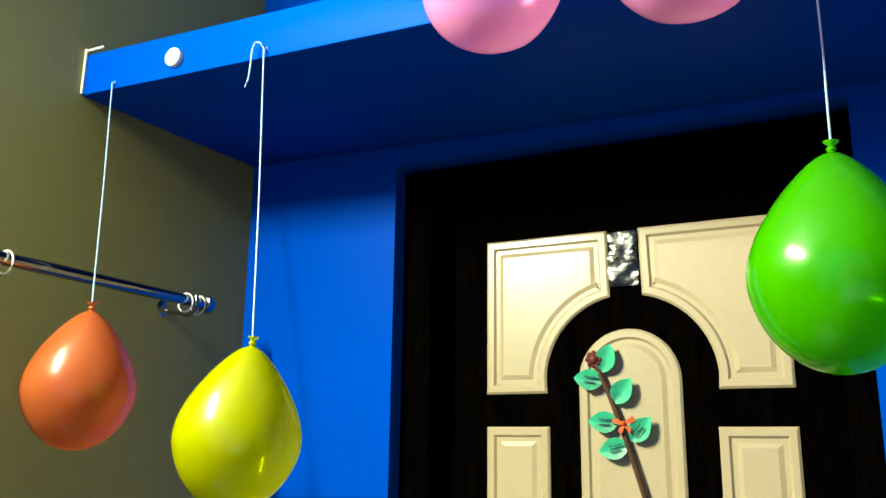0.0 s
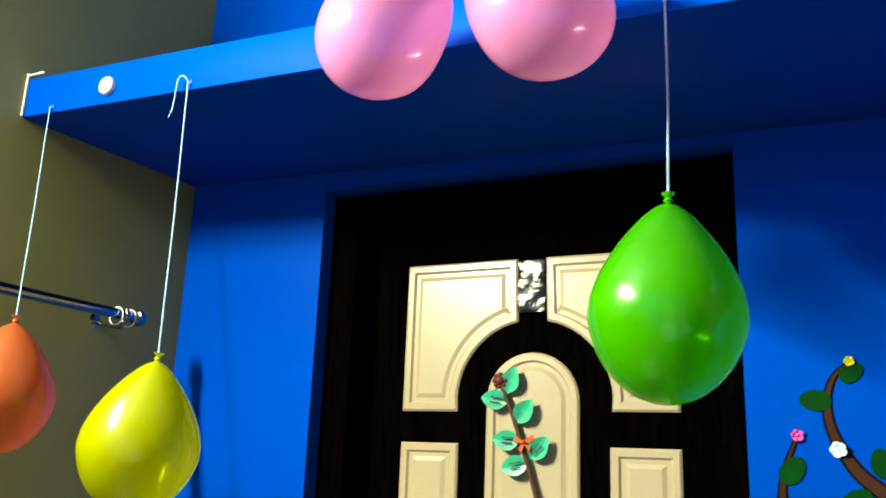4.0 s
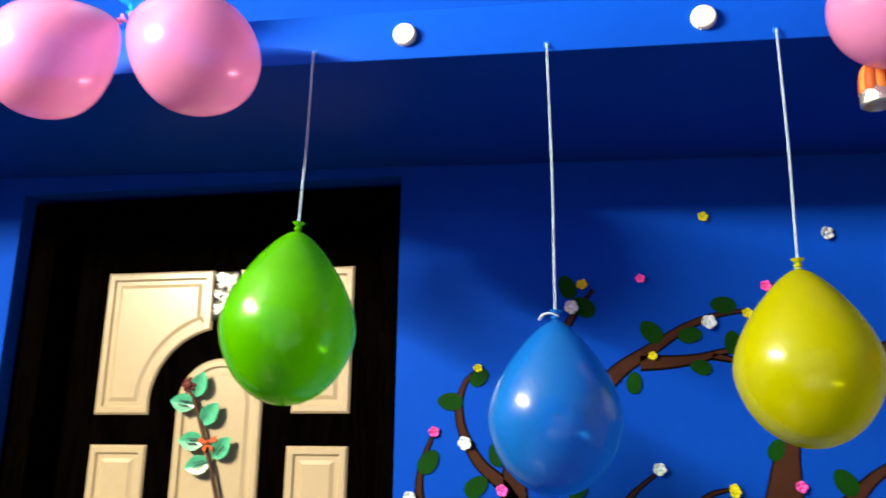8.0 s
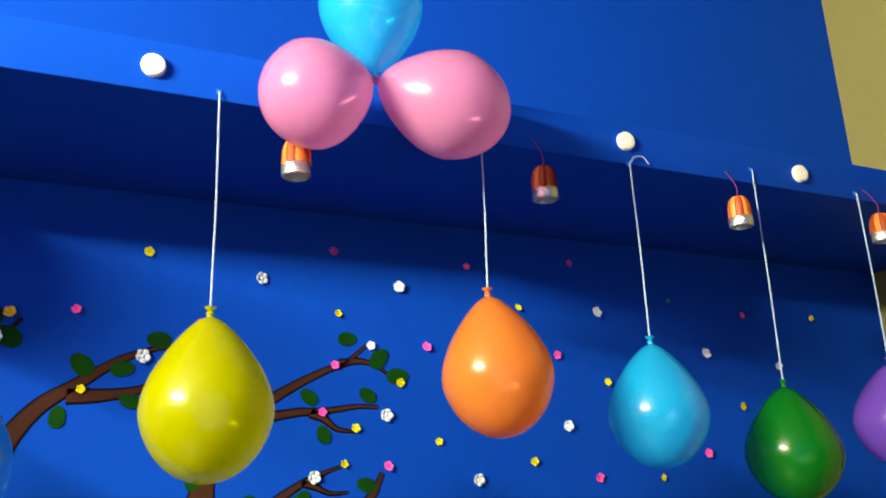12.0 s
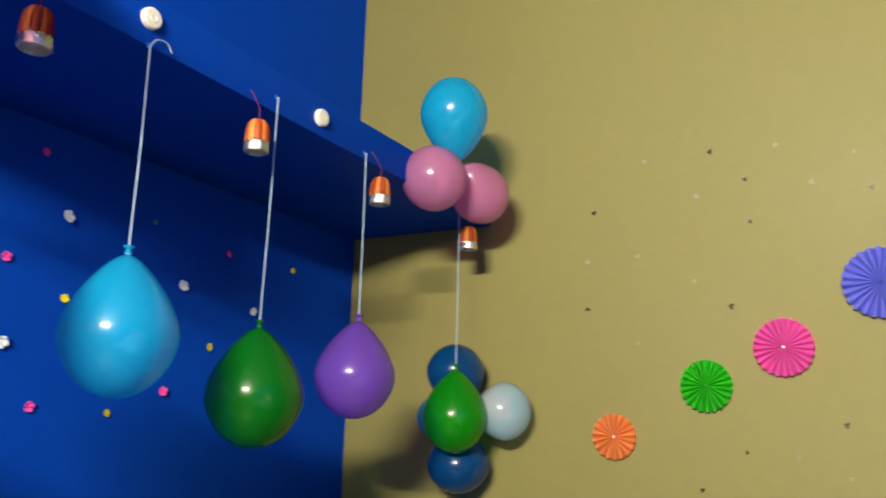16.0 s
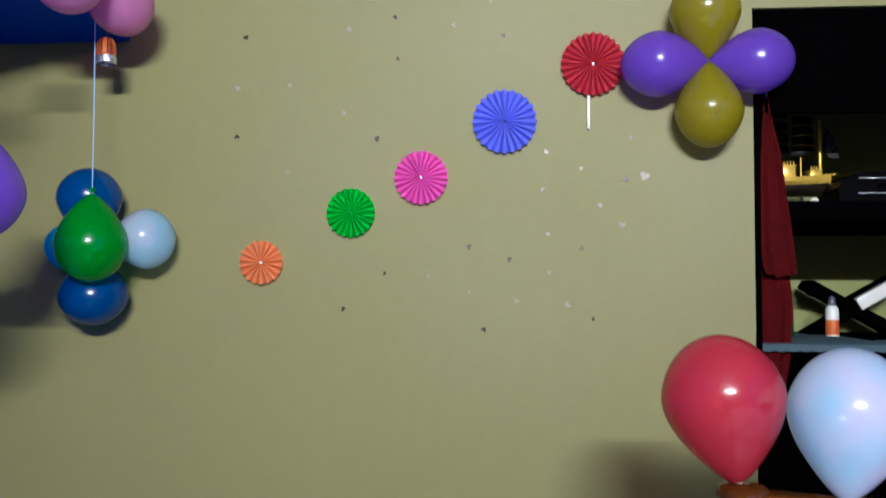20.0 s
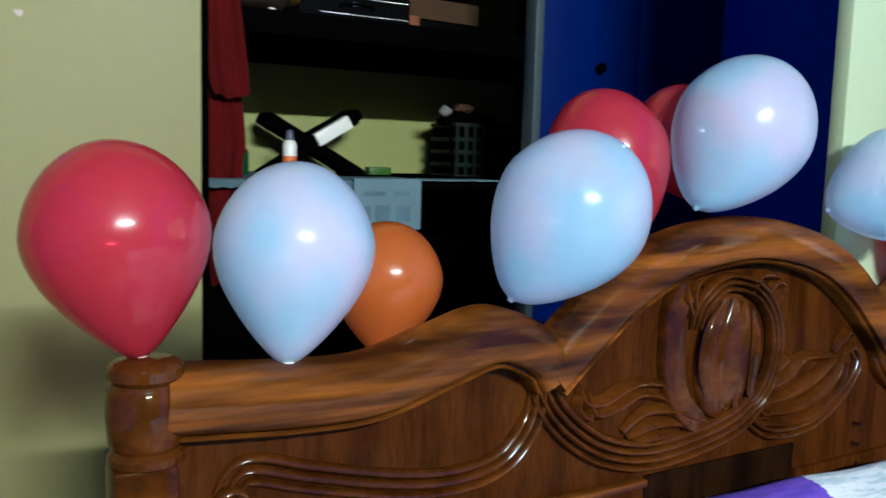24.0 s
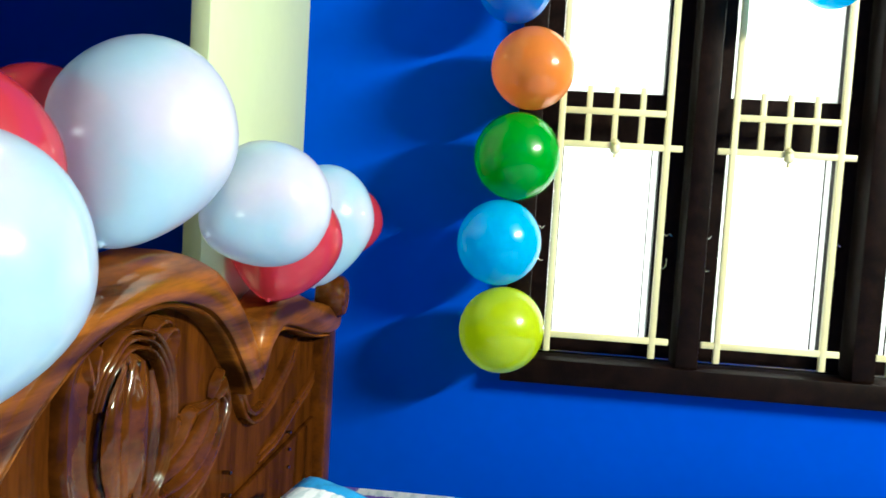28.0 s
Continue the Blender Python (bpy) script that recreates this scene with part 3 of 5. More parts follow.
# colour, centre, width, height, neck, string top, label
HANGING = [
    ("coral", (-1.268, 1.005, 1.571), 0.195, 0.248, (-1.260, 1.005, 1.699), (-1.359, FRONT, 2.194), "coral red balloon hanging on a white string", None),
    ("yellow", (-0.912, 1.017, 1.488), 0.202, 0.259, (-0.897, 1.017, 1.621), (-0.966, FRONT, 2.187), "yellow balloon hanging on a looped white string", None),
    ("lime", (-0.030, 1.055, 1.690), 0.214, 0.280, (-0.024, 1.055, 1.834), (-0.024, FRONT, 2.166), "lime green balloon hanging in front of the door", None),
    ("blue", (0.388, 1.023, 1.546), 0.191, 0.246, (0.391, 1.023, 1.673), (0.384, FRONT, 2.147), "bright blue balloon hanging before the tree", None),
    ("yellow", (0.739, 1.058, 1.617), 0.201, 0.253, (0.739, 1.058, 1.747), (0.747, FRONT, 2.141), "mustard yellow balloon hanging before the tree", None),
    ("orange", (1.216, 1.019, 1.666), 0.194, 0.244, (1.207, 1.019, 1.791), (1.244, FRONT, 2.130), "orange balloon hanging on a white string", None),
    ("turquoise", (1.587, 1.073, 1.601), 0.192, 0.238, (1.587, 1.073, 1.723), (1.591, FRONT, 2.103), "sky blue balloon hanging on a white string", None),
    ("deep green", (1.955, 1.110, 1.519), 0.198, 0.243, (1.955, 1.110, 1.644), (1.928, FRONT, 2.128), "dark green balloon hanging on a white string", None),
    ("purple", (2.230, 1.065, 1.574), 0.184, 0.223, (2.234, 1.065, 1.689), (2.250, FRONT, 2.101), "purple balloon hanging on a white string", None),
    ("green", (2.717, 1.077, 1.494), 0.182, 0.228, (2.717, 1.077, 1.611), (2.716, FRONT, 2.085), "green balloon hanging before the blue and white cluster", None),
]
for colour, place, w, h, neck, top, label, _ in HANGING:
    ob = balloon(colour, place, w, h, Vector(neck) - Vector(place), label, 0.34, HANG, "hanging_balloon")
    tail = None
    if colour == "yellow" and place[0] < 0:
        tail = [(-0.973, 1.073, 2.198), (-0.985, 1.071, 2.192), (-0.988, 1.070, 2.150), (-0.991, 1.070, 2.126), (-0.998, 1.070, 2.110)]
    if colour == "turquoise":
        tail = [(1.602, 1.076, 2.118), (1.626, 1.078, 2.122), (1.640, 1.079, 2.108)]
    hang(ob, place, h, neck, top, tail)
    if colour == "blue":
        a = Vector(neck) - Vector(place)
        part("loop", tube([a + Vector(q) for q in ((0.004, -0.004, 0.002), (-0.006, -0.007, 0.006), (-0.016, -0.006, 0.005), (-0.024, -0.004, -0.003))], 0.0017, 6, 5), M_STRING, ob)
    tape_bit = part("tape_bit", boxes(((-0.0045, -0.0015, -0.004), (0.0045, 0.0, 0.006)), bevel=0.0006), material("clear tape", (0.004, 0.11, 0.52), 0.5), ob)
    tape_bit.location = Vector(top) + Vector((0.0, 0.0055, 0.0)) - Vector(place)

# clusters: each balloon is a thing, its knot at the common tie
CLUSTERS = [
    ("cluster on the slab above the door", (-0.311, 0.965, 2.201), [
        ("pink", (-0.434, 0.947, 2.125), 0.203, 0.236), ("pink", (-0.191, 0.954, 2.117), 0.200, 0.254), ("turquoise", (-0.303, 0.961, 2.348), 0.206, 0.262)]),
    ("cluster on the middle of the slab", (0.991, 0.975, 2.151), [
        ("pink", (0.891, 0.967, 2.108), 0.183, 0.200), ("pink", (1.112, 0.955, 2.117), 0.191, 0.240), ("turquoise", (0.988, 0.974, 2.280), 0.184, 0.226)]),
]
for group, tie, members in CLUSTERS:
    for colour, place, w, h in members:
        balloon(colour, place, w, h, Vector(tie) - Vector(place), {"pink": "glossy pink balloon tied in a cluster on the slab", "turquoise": "sky blue balloon standing up from the cluster on the slab"}[colour], 0.26, group)
for colour, place, w, h, tie, label in [
        ("turquoise", (2.546, 1.004, 2.277), 0.186, 0.232, (2.566, 1.004, 2.155), "sky blue balloon at the end of the slab"),
        ("pink", (2.525, 1.045, 2.110), 0.179, 0.194, (2.600, 1.040, 2.150), "pink balloon at the end of the slab"),
        ("pink", (2.697, 1.005, 2.110), 0.166, 0.204, (2.606, 1.000, 2.160), "pink balloon near the olive wall")]:
    balloon(colour, place, w, h, Vector(tie) - Vector(place), label, 0.25, "cluster at the end of the slab", "balloon", 0.4)
for colour, place, w, h, way, label in [
        ("deep blue", (2.817, 1.136, 1.600), 0.169, 0.180, (0, 0, -1), "dark blue balloon on the olive wall"),
        ("deep blue", (2.819, 1.121, 1.356), 0.180, 0.180, (0, 0, 1), "dark blue balloon on the olive wall"),
        ("white", (2.830, 0.988, 1.499), 0.163, 0.165, (0, 1, 0), "white balloon on the olive wall"),
        ("turquoise", (2.846, 1.196, 1.478), 0.132, 0.150, (0, -1, 0), "pale blue balloon on the olive wall")]:
    balloon(colour, place, w, h, way, label, 0.22, "cluster of balloons on the olive wall")
for colour, place, w, h, label in [
        ("olive", (2.833, -0.502, 2.072), 0.180, 0.218, "olive yellow balloon in a four balloon flower"),
        ("purple", (2.834, -0.397, 1.953), 0.170, 0.223, "purple balloon in a four balloon flower"),
        ("purple", (2.837, -0.619, 1.957), 0.168, 0.216, "purple balloon in a four balloon flower"),
        ("olive", (2.833, -0.509, 1.845), 0.173, 0.224, "olive yellow balloon in a four balloon flower")]:
    tie = Vector((2.835, -0.506, 1.956))
    balloon(colour, place, w, h, tie - Vector(place), label, 0.36, "balloon flower on the olive wall")

BED = "balloons along the headboard"
for colour, place, w, h, tie, label in [
        ("red", (1.998, -0.333, 1.185), 0.189, 0.231, (1.982, -0.348, 1.071), "red balloon standing on the bedpost"),
        ("white", (2.000, -0.523, 1.164), 0.186, 0.236, (1.978, -0.507, 1.050), "pearl white balloon standing on the headboard"),
        ("burnt orange", (2.071, -0.677, 1.113), 0.152, 0.182, (2.050, -0.663, 1.020), "orange balloon behind the headboard rail"),
        ("white", (1.935, -0.866, 1.213), 0.204, 0.248, (1.948, -0.795, 1.112), "pearl white balloon leaning on the headboard"),
        ("red", (2.021, -1.013, 1.283), 0.178, 0.228, (2.000, -1.049, 1.174), "red balloon behind the white ones on the headboard"),
        ("white", (1.942, -1.186, 1.331), 0.203, 0.255, (1.945, -1.115, 1.230), "pearl white balloon on the headboard's crest"),
        ("red", (2.050, -1.205, 1.315), 0.170, 0.210, (1.995, -1.245, 1.222), "red balloon behind the headboard's crest"),
        ("white", (1.909, -1.520, 1.259), 0.192, 0.214, (1.960, -1.432, 1.218), "pearl white balloon leaning forward from the headboard"),
        ("red", (1.930, -1.704, 1.193), 0.200, 0.212, (1.935, -1.645, 1.096), "red balloon squeezed between white ones"),
        ("white", (1.908, -1.900, 1.217), 0.190, 0.238, (1.920, -1.888, 1.098), "pearl white balloon near the headboard's end"),
        ("red", (1.917, -2.152, 1.211), 0.156, 0.176, (1.930, -2.100, 1.130), "red balloon at the headboard's end")]:
    ob = balloon(colour, place, w, h, Vector(tie) - Vector(place), label, 0.35 if place[1] > -0.7 else 0.27, BED, "balloon", 0.15, 0.04 if place[1] > -0.7 else 0.0)
    if place[1] > -0.6:
        tape = bmesh.new()
        bmesh.ops.create_uvsphere(tape, u_segments=14, v_segments=8, radius=1.0, matrix=Matrix.Translation(Vector(tie) - Vector(place) + Vector((-0.004, 0, 0.001))) @ Matrix.Diagonal((0.010, 0.009, 0.0035, 1)))
        part("tape", tape, M_WHITE, ob, "crumpled white tape")
WIN = "stack of balloons beside the window"
for colour, place, w, h, label in [
        ("blue", (1.578, -2.125, 1.742), 0.164, 0.160, "blue balloon at the top of the stack by the window"),
        ("orange", (1.530, -2.128, 1.569), 0.176, 0.200, "orange balloon in the stack by the window"),
        ("green", (1.551, -2.127, 1.381), 0.190, 0.184, "green balloon in the stack by the window"),
        ("turquoise", (1.577, -2.126, 1.194), 0.187, 0.184, "sky blue balloon in the stack by the window"),
        ("lemon", (1.560, -2.126, 1.004), 0.190, 0.187, "lemon yellow balloon at the foot of the stack"),
        ("turquoise", (0.925, -2.125, 1.802), 0.150, 0.170, "sky blue balloon hanging before the window")]:
    balloon(colour, place, w, h, (0.5, -0.85, 0.1) if "before" not in label else (0, 0, 1), label, 0.15, WIN)
lone = bpy.data.objects["balloon.033"]
part("string", tube([(0, 0.0, 0.092), (0.0, -0.03, 0.15), (0.0, -0.087, 0.212)], 0.0014, 6, 5), M_STRING, lone)

# ---- bottle caps on the slab ----
cap = bmesh.new()
prof = [(0.0, 0.012), (0.0055, 0.012), (0.0062, 0.0129), (0.0085, 0.0129), (0.0092, 0.012), (0.0172, 0.012), (0.0195, 0.010), (0.0200, 0.0), (0.0, 0.0)]
lathe(prof, 48, None, cap)
for v in cap.verts:
    r = math.hypot(v.co.x, v.co.y)
    if r > 0.0185:
        k = 1 + 0.035 * math.cos(24 * math.atan2(v.co.y, v.co.x))
        v.co.x, v.co.y = v.co.x * k, v.co.y * k
first = tagged(part("bottle_cap", cap, M_WHITE), "white ribbed plastic bottle cap stuck on the blue slab", "bottle cap", "caps along the slab")
first.matrix_world = pose(-1.193, 1.085, 2.216, 90, 0, 0)
for x, z in ((0.140, 2.186), (0.638, 2.173), (1.588, 2.154), (2.076, 2.133)):
    copy_thing(first, pose(x, 1.085, z, 90, 0, 0))

# ---- paper bells ----
M_BELL = material("orange foil paper", (0.95, 0.34, 0.08), 0.4, vary=0.2, scale=50)
M_BELL2 = material("deep orange foil paper", (0.55, 0.11, 0.03), 0.4, vary=0.2, scale=50)
M_FOIL = material("crinkled silver foil", (0.75, 0.73, 0.70), 0.22, metal=0.9, vary=0.2, scale=60, bump=0.8, bump_scale=160)
M_CORD = material("violet thread", (0.12, 0.01, 0.10), 0.8)
bell = thing("paper_bell", pose(0.874, 1.052, 2.058), "orange striped paper bell with a silver foil rim", "bell ornament", "bells under the slab")
for k in range(10):
    a0, a1 = 2 * math.pi * k / 10, 2 * math.pi * (k + 0.86) / 10
    rib = bmesh.new()
    rows = []
    for r, z in ((0.006, 0.0), (0.014, -0.003), (0.0205, -0.012), (0.0235, -0.026), (0.0245, -0.050)):
        rows.append([rib.verts.new((r * math.cos(a0 + (a1 - a0) * j / 4) * (1 + 0.05 * math.sin(math.pi * j / 4)), r * math.sin(a0 + (a1 - a0) * j / 4) * (1 + 0.05 * math.sin(math.pi * j / 4)), z)) for j in range(5)])
    for a, b in zip(rows, rows[1:]):
        for j in range(4):
            rib.faces.new((a[j], a[j + 1], b[j + 1], b[j]))
    bmesh.ops.solidify(rib, geom=rib.faces[:], thickness=0.0012)
    part("paper_strip", rib, M_BELL if k % 2 else M_BELL2, bell)
part("rim", lathe([(0.0238, -0.046), (0.0255, -0.048), (0.0262, -0.056), (0.0258, -0.068), (0.0235, -0.070), (0.0225, -0.060), (0.0225, -0.048)], 10, None), M_FOIL, bell, "silver foil rim")
part("cord", tube([(0, 0, -0.002), (0.001, 0, 0.02), (0.0, 0.012, 0.045), (0, 0.030, 0.070)], 0.0012, 6), M_CORD, bell)
for x, z, rz in ((1.362, 2.062, 4), (1.847, 2.046, -5), (2.278, 2.044, 3), (2.728, 2.020, -3)):
    copy_thing(bell, pose(x, 1.052, z, 0, 0, rz))


# ---- painted tree with paper flowers on the north wall ----
M_BARK = material("brown wall paint", (0.045, 0.016, 0.010), 0.7, vary=0.3, scale=14, specular=0.08)
M_BARKLINE = material("dark outline paint", (0.004, 0.002, 0.0025), 0.7, vary=0.2, scale=14, specular=0.05)
M_LEAF = material("dark green wall paint", (0.003, 0.042, 0.004), 0.7, vary=0.4, scale=30, specular=0.06)
tree = thing("wall_tree", pose(0, NORTH, 0), "hand-painted brown tree with green leaves on the blue wall", "wall painting")


def limb(points, w0, w1, power=1.25):
    """A tapered painted stroke with a darker edge."""
    line = smooth_line([(x, 0, z) for x, z in points], 6)
    for name, mat, grow, lift in (("branch_outline", M_BARKLINE, 0.0042, 0.0012), ("branch", M_BARK, -0.0008, 0.0026)):
        bm = bmesh.new()
        rows = []
        for i, p in enumerate(line):
            t = i / (len(line) - 1)
            d = (line[min(i + 1, len(line) - 1)] - line[max(i - 1, 0)]).normalized()
            side = Vector((-d.z, 0, d.x))
            w = max(0.0012, (0.55 * w1 + (w0 - 0.55 * w1) * (1 - t) ** power) / 2 + grow * (1 - 0.4 * t))
            rows.append([bm.verts.new(p + side * w + Vector((0, y, 0))) for y in (0, -lift)] + [bm.verts.new(p - side * w + Vector((0, y, 0))) for y in (-lift, 0)])
        for a, b in zip(rows, rows[1:]):
            for k in range(3):
                bm.faces.new((a[k], a[k + 1], b[k + 1], b[k]))
        bm.faces.new(rows[0])
        bm.faces.new(rows[-1][::-1])
        part(name, bm, mat, tree)


limb([(0.784, 1.007), (0.789, 1.211), (0.796, 1.363), (0.809, 1.474), (0.824, 1.554), (0.819, 1.654)], 0.190, 0.040, 2.0)
limb([(0.824, 1.322), (0.873, 1.370), (0.920, 1.405), (0.969, 1.454), (1.038, 1.495), (1.115, 1.522)], 0.050, 0.006)
limb([(1.023, 1.490), (1.054, 1.479), (1.087, 1.464), (1.129, 1.464)], 0.014, 0.004)
limb([(0.939, 1.238), (1.053, 1.333), (1.136, 1.410), (1.186, 1.456), (1.211, 1.504)], 0.050, 0.014)
limb([(1.169, 1.432), (1.200, 1.440), (1.235, 1.442)], 0.016, 0.004)
limb([(0.990, 1.237), (1.137, 1.327), (1.224, 1.368), (1.304, 1.373), (1.386, 1.339), (1.426, 1.301)], 0.024, 0.008)
limb([(0.818, 1.604), (0.919, 1.652), (1.005, 1.701), (1.077, 1.736), (1.130, 1.757), (1.179, 1.797)], 0.026, 0.008)
limb([(1.111, 1.753), (1.157, 1.759), (1.202, 1.749), (1.254, 1.710)], 0.014, 0.003)
limb([(0.817, 1.584), (0.919, 1.624), (1.009, 1.642), (1.073, 1.644), (1.152, 1.654), (1.205, 1.652)], 0.022, 0.008)
limb([(1.044, 1.642), (1.075, 1.627), (1.105, 1.604), (1.150, 1.597)], 0.020, 0.005)
limb([(0.420, 1.560), (0.441, 1.603), (0.490, 1.662), (0.560, 1.708), (0.629, 1.752), (0.692, 1.777), (0.760, 1.788)], 0.044, 0.007)
limb([(0.537, 1.682), (0.592, 1.681), (0.655, 1.688), (0.717, 1.704), (0.819, 1.721)], 0.030, 0.008)
limb([(0.683, 1.694), (0.728, 1.684), (0.783, 1.677)], 0.012, 0.005)
limb([(0.280, 1.175), (0.276, 1.336), (0.272, 1.476), (0.325, 1.631), (0.390, 1.768), (0.444, 1.839)], 0.075, 0.006)
limb([(0.285, 1.371), (0.248, 1.427), (0.195, 1.475), (0.159, 1.543), (0.153, 1.601), (0.167, 1.644), (0.192, 1.668)], 0.030, 0.008)
limb([(0.120, 1.258), (0.073, 1.381), (0.071, 1.461), (0.097, 1.534)], 0.024, 0.008)
limb([(0.465, 1.351), (0.504, 1.408), (0.522, 1.427), (0.556, 1.454)], 0.012, 0.006)
limb([(0.606, 1.368), (0.657, 1.414), (0.707, 1.429)], 0.012, 0.006)

LEAVES_A = [(0.390, 1.844), (0.425, 1.800), (0.564, 1.743), (0.638, 1.737), (0.714, 1.799), (0.661, 1.669), (0.522, 1.636), (0.726, 1.717),
            (1.129, 1.811), (1.207, 1.763), (1.041, 1.675), (1.181, 1.678), (1.074, 1.590), (1.252, 1.724)]
LEAVES_B = [(0.194, 1.650), (0.136, 1.601), (0.085, 1.472), (0.234, 1.489), (0.187, 1.423), (0.917, 1.441), (1.174, 1.477), (0.791, 1.502),
            (0.397, 1.418), (1.019, 1.448), (1.001, 1.361), (1.314, 1.396), (1.406, 1.341)]
rng = random.Random(5)
for x, z in LEAVES_A + LEAVES_B:
    a, s = rng.uniform(0, math.pi), rng.uniform(0.85, 1.15)
    outline = []
    for k in range(16):
        t = 2 * math.pi * k / 16
        u, v = 0.025 * s * math.cos(t) * (1 + 0.12 * math.cos(t)), 0.0175 * s * math.sin(t)
        outline.append((x + u * math.cos(a) - v * math.sin(a), 0, z + u * math.sin(a) + v * math.cos(a)))
    part("leaf", plate(outline, 0.0032), M_LEAF, tree)


def paper_flower(name, label, colour, size, petals):
    """A small cupped paper flower facing the room, with a round heart."""
    bm = bmesh.new()
    for k in range(petals):
        a = 2 * math.pi * k / petals
        m = Matrix.Rotation(a, 4, "Z") @ Matrix.Translation((size * 0.56, 0, size * 0.34)) @ Matrix.Rotation(radians(-32), 4, "Y") @ Matrix.Diagonal((size * 0.50, size * 0.50, size * 0.16, 1))
        bmesh.ops.create_icosphere(bm, subdivisions=2, radius=1.0, matrix=m)
    ob = thing(name, pose(0, 0, 0), label, "paper flower", "paper flowers on the blue wall")
    part("petals", bm, colour, ob)
    heart = bmesh.new()
    bmesh.ops.create_icosphere(heart, subdivisions=2, radius=size * 0.30, matrix=Matrix.Translation((0, 0, size * 0.28)))
    part("heart", heart, colour, ob)
    return ob


def paper(name, color):
    return material(name, color, 0.8, vary=0.10, scale=60, random_tint=0.10, specular=0.2)


YELLOW = [(0.682, 1.993), (0.422, 1.849), (0.194, 1.673), (0.564, 1.695), (1.109, 1.870), (1.148, 1.605), (1.119, 1.526), (1.354, 1.571), (1.259, 1.709), (0.759, 1.780),
          (0.707, 1.429), (1.593, 1.902), (1.848, 1.711), (1.609, 1.516), (1.993, 1.461), (2.296, 1.644), (2.614, 1.908), (1.189, 1.435), (0.920, 1.382), (0.708, 1.421)]
WHITE = [(0.927, 1.946), (1.265, 1.942), (0.396, 1.802), (0.679, 1.763), (1.188, 1.797), (1.222, 1.634), (0.167, 1.515), (0.564, 1.465), (1.049, 1.501), (1.451, 1.479),
         (1.831, 1.898), (1.714, 1.601), (1.683, 1.384), (2.187, 1.792), (1.258, 1.379), (2.455, 1.761), (0.049, 1.402)]
PINK = [(1.100, 2.020), (1.451, 2.004), (0.545, 1.859), (0.799, 1.838), (1.101, 1.749), (1.070, 1.643), (1.332, 1.795), (0.098, 1.538), (0.245, 1.419), (1.224, 1.517), (0.831, 1.434),
        (1.758, 2.032), (1.698, 1.782), (2.340, 1.907), (1.794, 1.470), (2.153, 1.519), (1.341, 1.352), (1.575, 1.310)]
for name, label, mat, size, petals, places in (
        ("yellow_flower", "small yellow paper flower on the blue wall", paper("yellow paper", (0.66, 0.62, 0.02)), 0.0115, 5, YELLOW),
        ("white_flower", "white paper blossom on the blue wall", paper("white paper", (0.70, 0.82, 0.92)), 0.0150, 5, WHITE),
        ("pink_flower", "small pink paper flower on the blue wall", paper("pink paper", (0.95, 0.10, 0.52)), 0.0120, 5, PINK),
        ("teal_flower", "tiny teal paper flower on the blue wall", paper("teal paper", (0.03, 0.30, 0.28)), 0.008, 5, [(2.078, 1.942)])):
    one = paper_flower(name, label, mat, size, petals)
    for i, (x, z) in enumerate(places):
        s = rng.uniform(0.836, 1.108) * (0.8 if (x, z) in ((2.455, 1.761), (1.188, 1.797)) else 1.0)
        m = pose(x, NORTH - 0.003, z, 90, 0, 0) @ pose(0, 0, 0, rng.uniform(-15, 15), rng.uniform(-15, 15), rng.uniform(0, 72))
        if i == 0:
            one.matrix_world = m
        else:
            copy_thing(one, m).scale = (s, s, s)

# ---- paper rosettes and hearts on the east wall ----
def rosette(label, mat, place, r, pleats, centre):
    ob = thing("paper_rosette", pose(*place, 0, -90, 0), label, "paper rosette", "paper rosettes on the olive wall")
    bm, n = bmesh.new(), pleats * 4
    rings = []
    for f in (0.06, 0.35, 0.7, 0.94, 1.0):
        ring = []
        for k in range(n):
            a = 2 * math.pi * k / n
            fold = (1.0, 0.7, -1.5, 0.7)[k % 4]
            rr = r * f * (1.0 if f < 0.9 else 1.0 - 0.07 * (0.5 - 0.5 * math.cos(2 * math.pi * k / 4.0)))
            ring.append(bm.verts.new((rr * math.cos(a), rr * math.sin(a), 0.013 + 0.0046 * fold * (0.35 + 0.65 * f) + 0.003 * (1 - f))))
        rings.append(ring)
    for a, b in zip(rings, rings[1:]):
        for k in range(n):
            bm.faces.new((a[k], a[(k + 1) % n], b[(k + 1) % n], b[k]))
    bm.faces.new(rings[0])
    bmesh.ops.solidify(bm, geom=bm.faces[:], thickness=0.0008)
    part("pleated_disc", bm, mat, ob, "", 15)
    part("centre", lathe([(0.0, 0.018), (0.004, 0.017), (0.005, 0.012), (0.004, 0.006)], 12), centre, ob)
    return ob


def crepe(name, color):
    return material(name, color, 0.65, vary=0.12, scale=40)


rosette("orange pleated paper rosette on the olive wall", crepe("orange crepe", (1.0, 0.34, 0.10)), (2.926, 0.689, 1.438), 0.062, 18, M_WHITE)
rosette("green pleated paper rosette on the olive wall", crepe("green crepe", (0.006, 0.64, 0.012)), (2.926, 0.439, 1.575), 0.069, 22, crepe("green heart", (0.01, 0.25, 0.01)))
rosette("pink pleated paper rosette on the olive wall", crepe("pink crepe", (1.0, 0.13, 0.62)), (2.926, 0.245, 1.671), 0.075, 24, M_WHITE)
rosette("blue pleated paper rosette on the olive wall", crepe("blue crepe", (0.21, 0.24, 1.0)), (2.926, 0.017, 1.823), 0.089, 24, crepe("blue heart", (0.03, 0.03, 0.35)))
red = rosette("red pleated paper rosette with a white stick", crepe("red crepe", (0.66, 0.022, 0.045)), (2.926, -0.222, 1.977), 0.088, 26, M_WHITE)
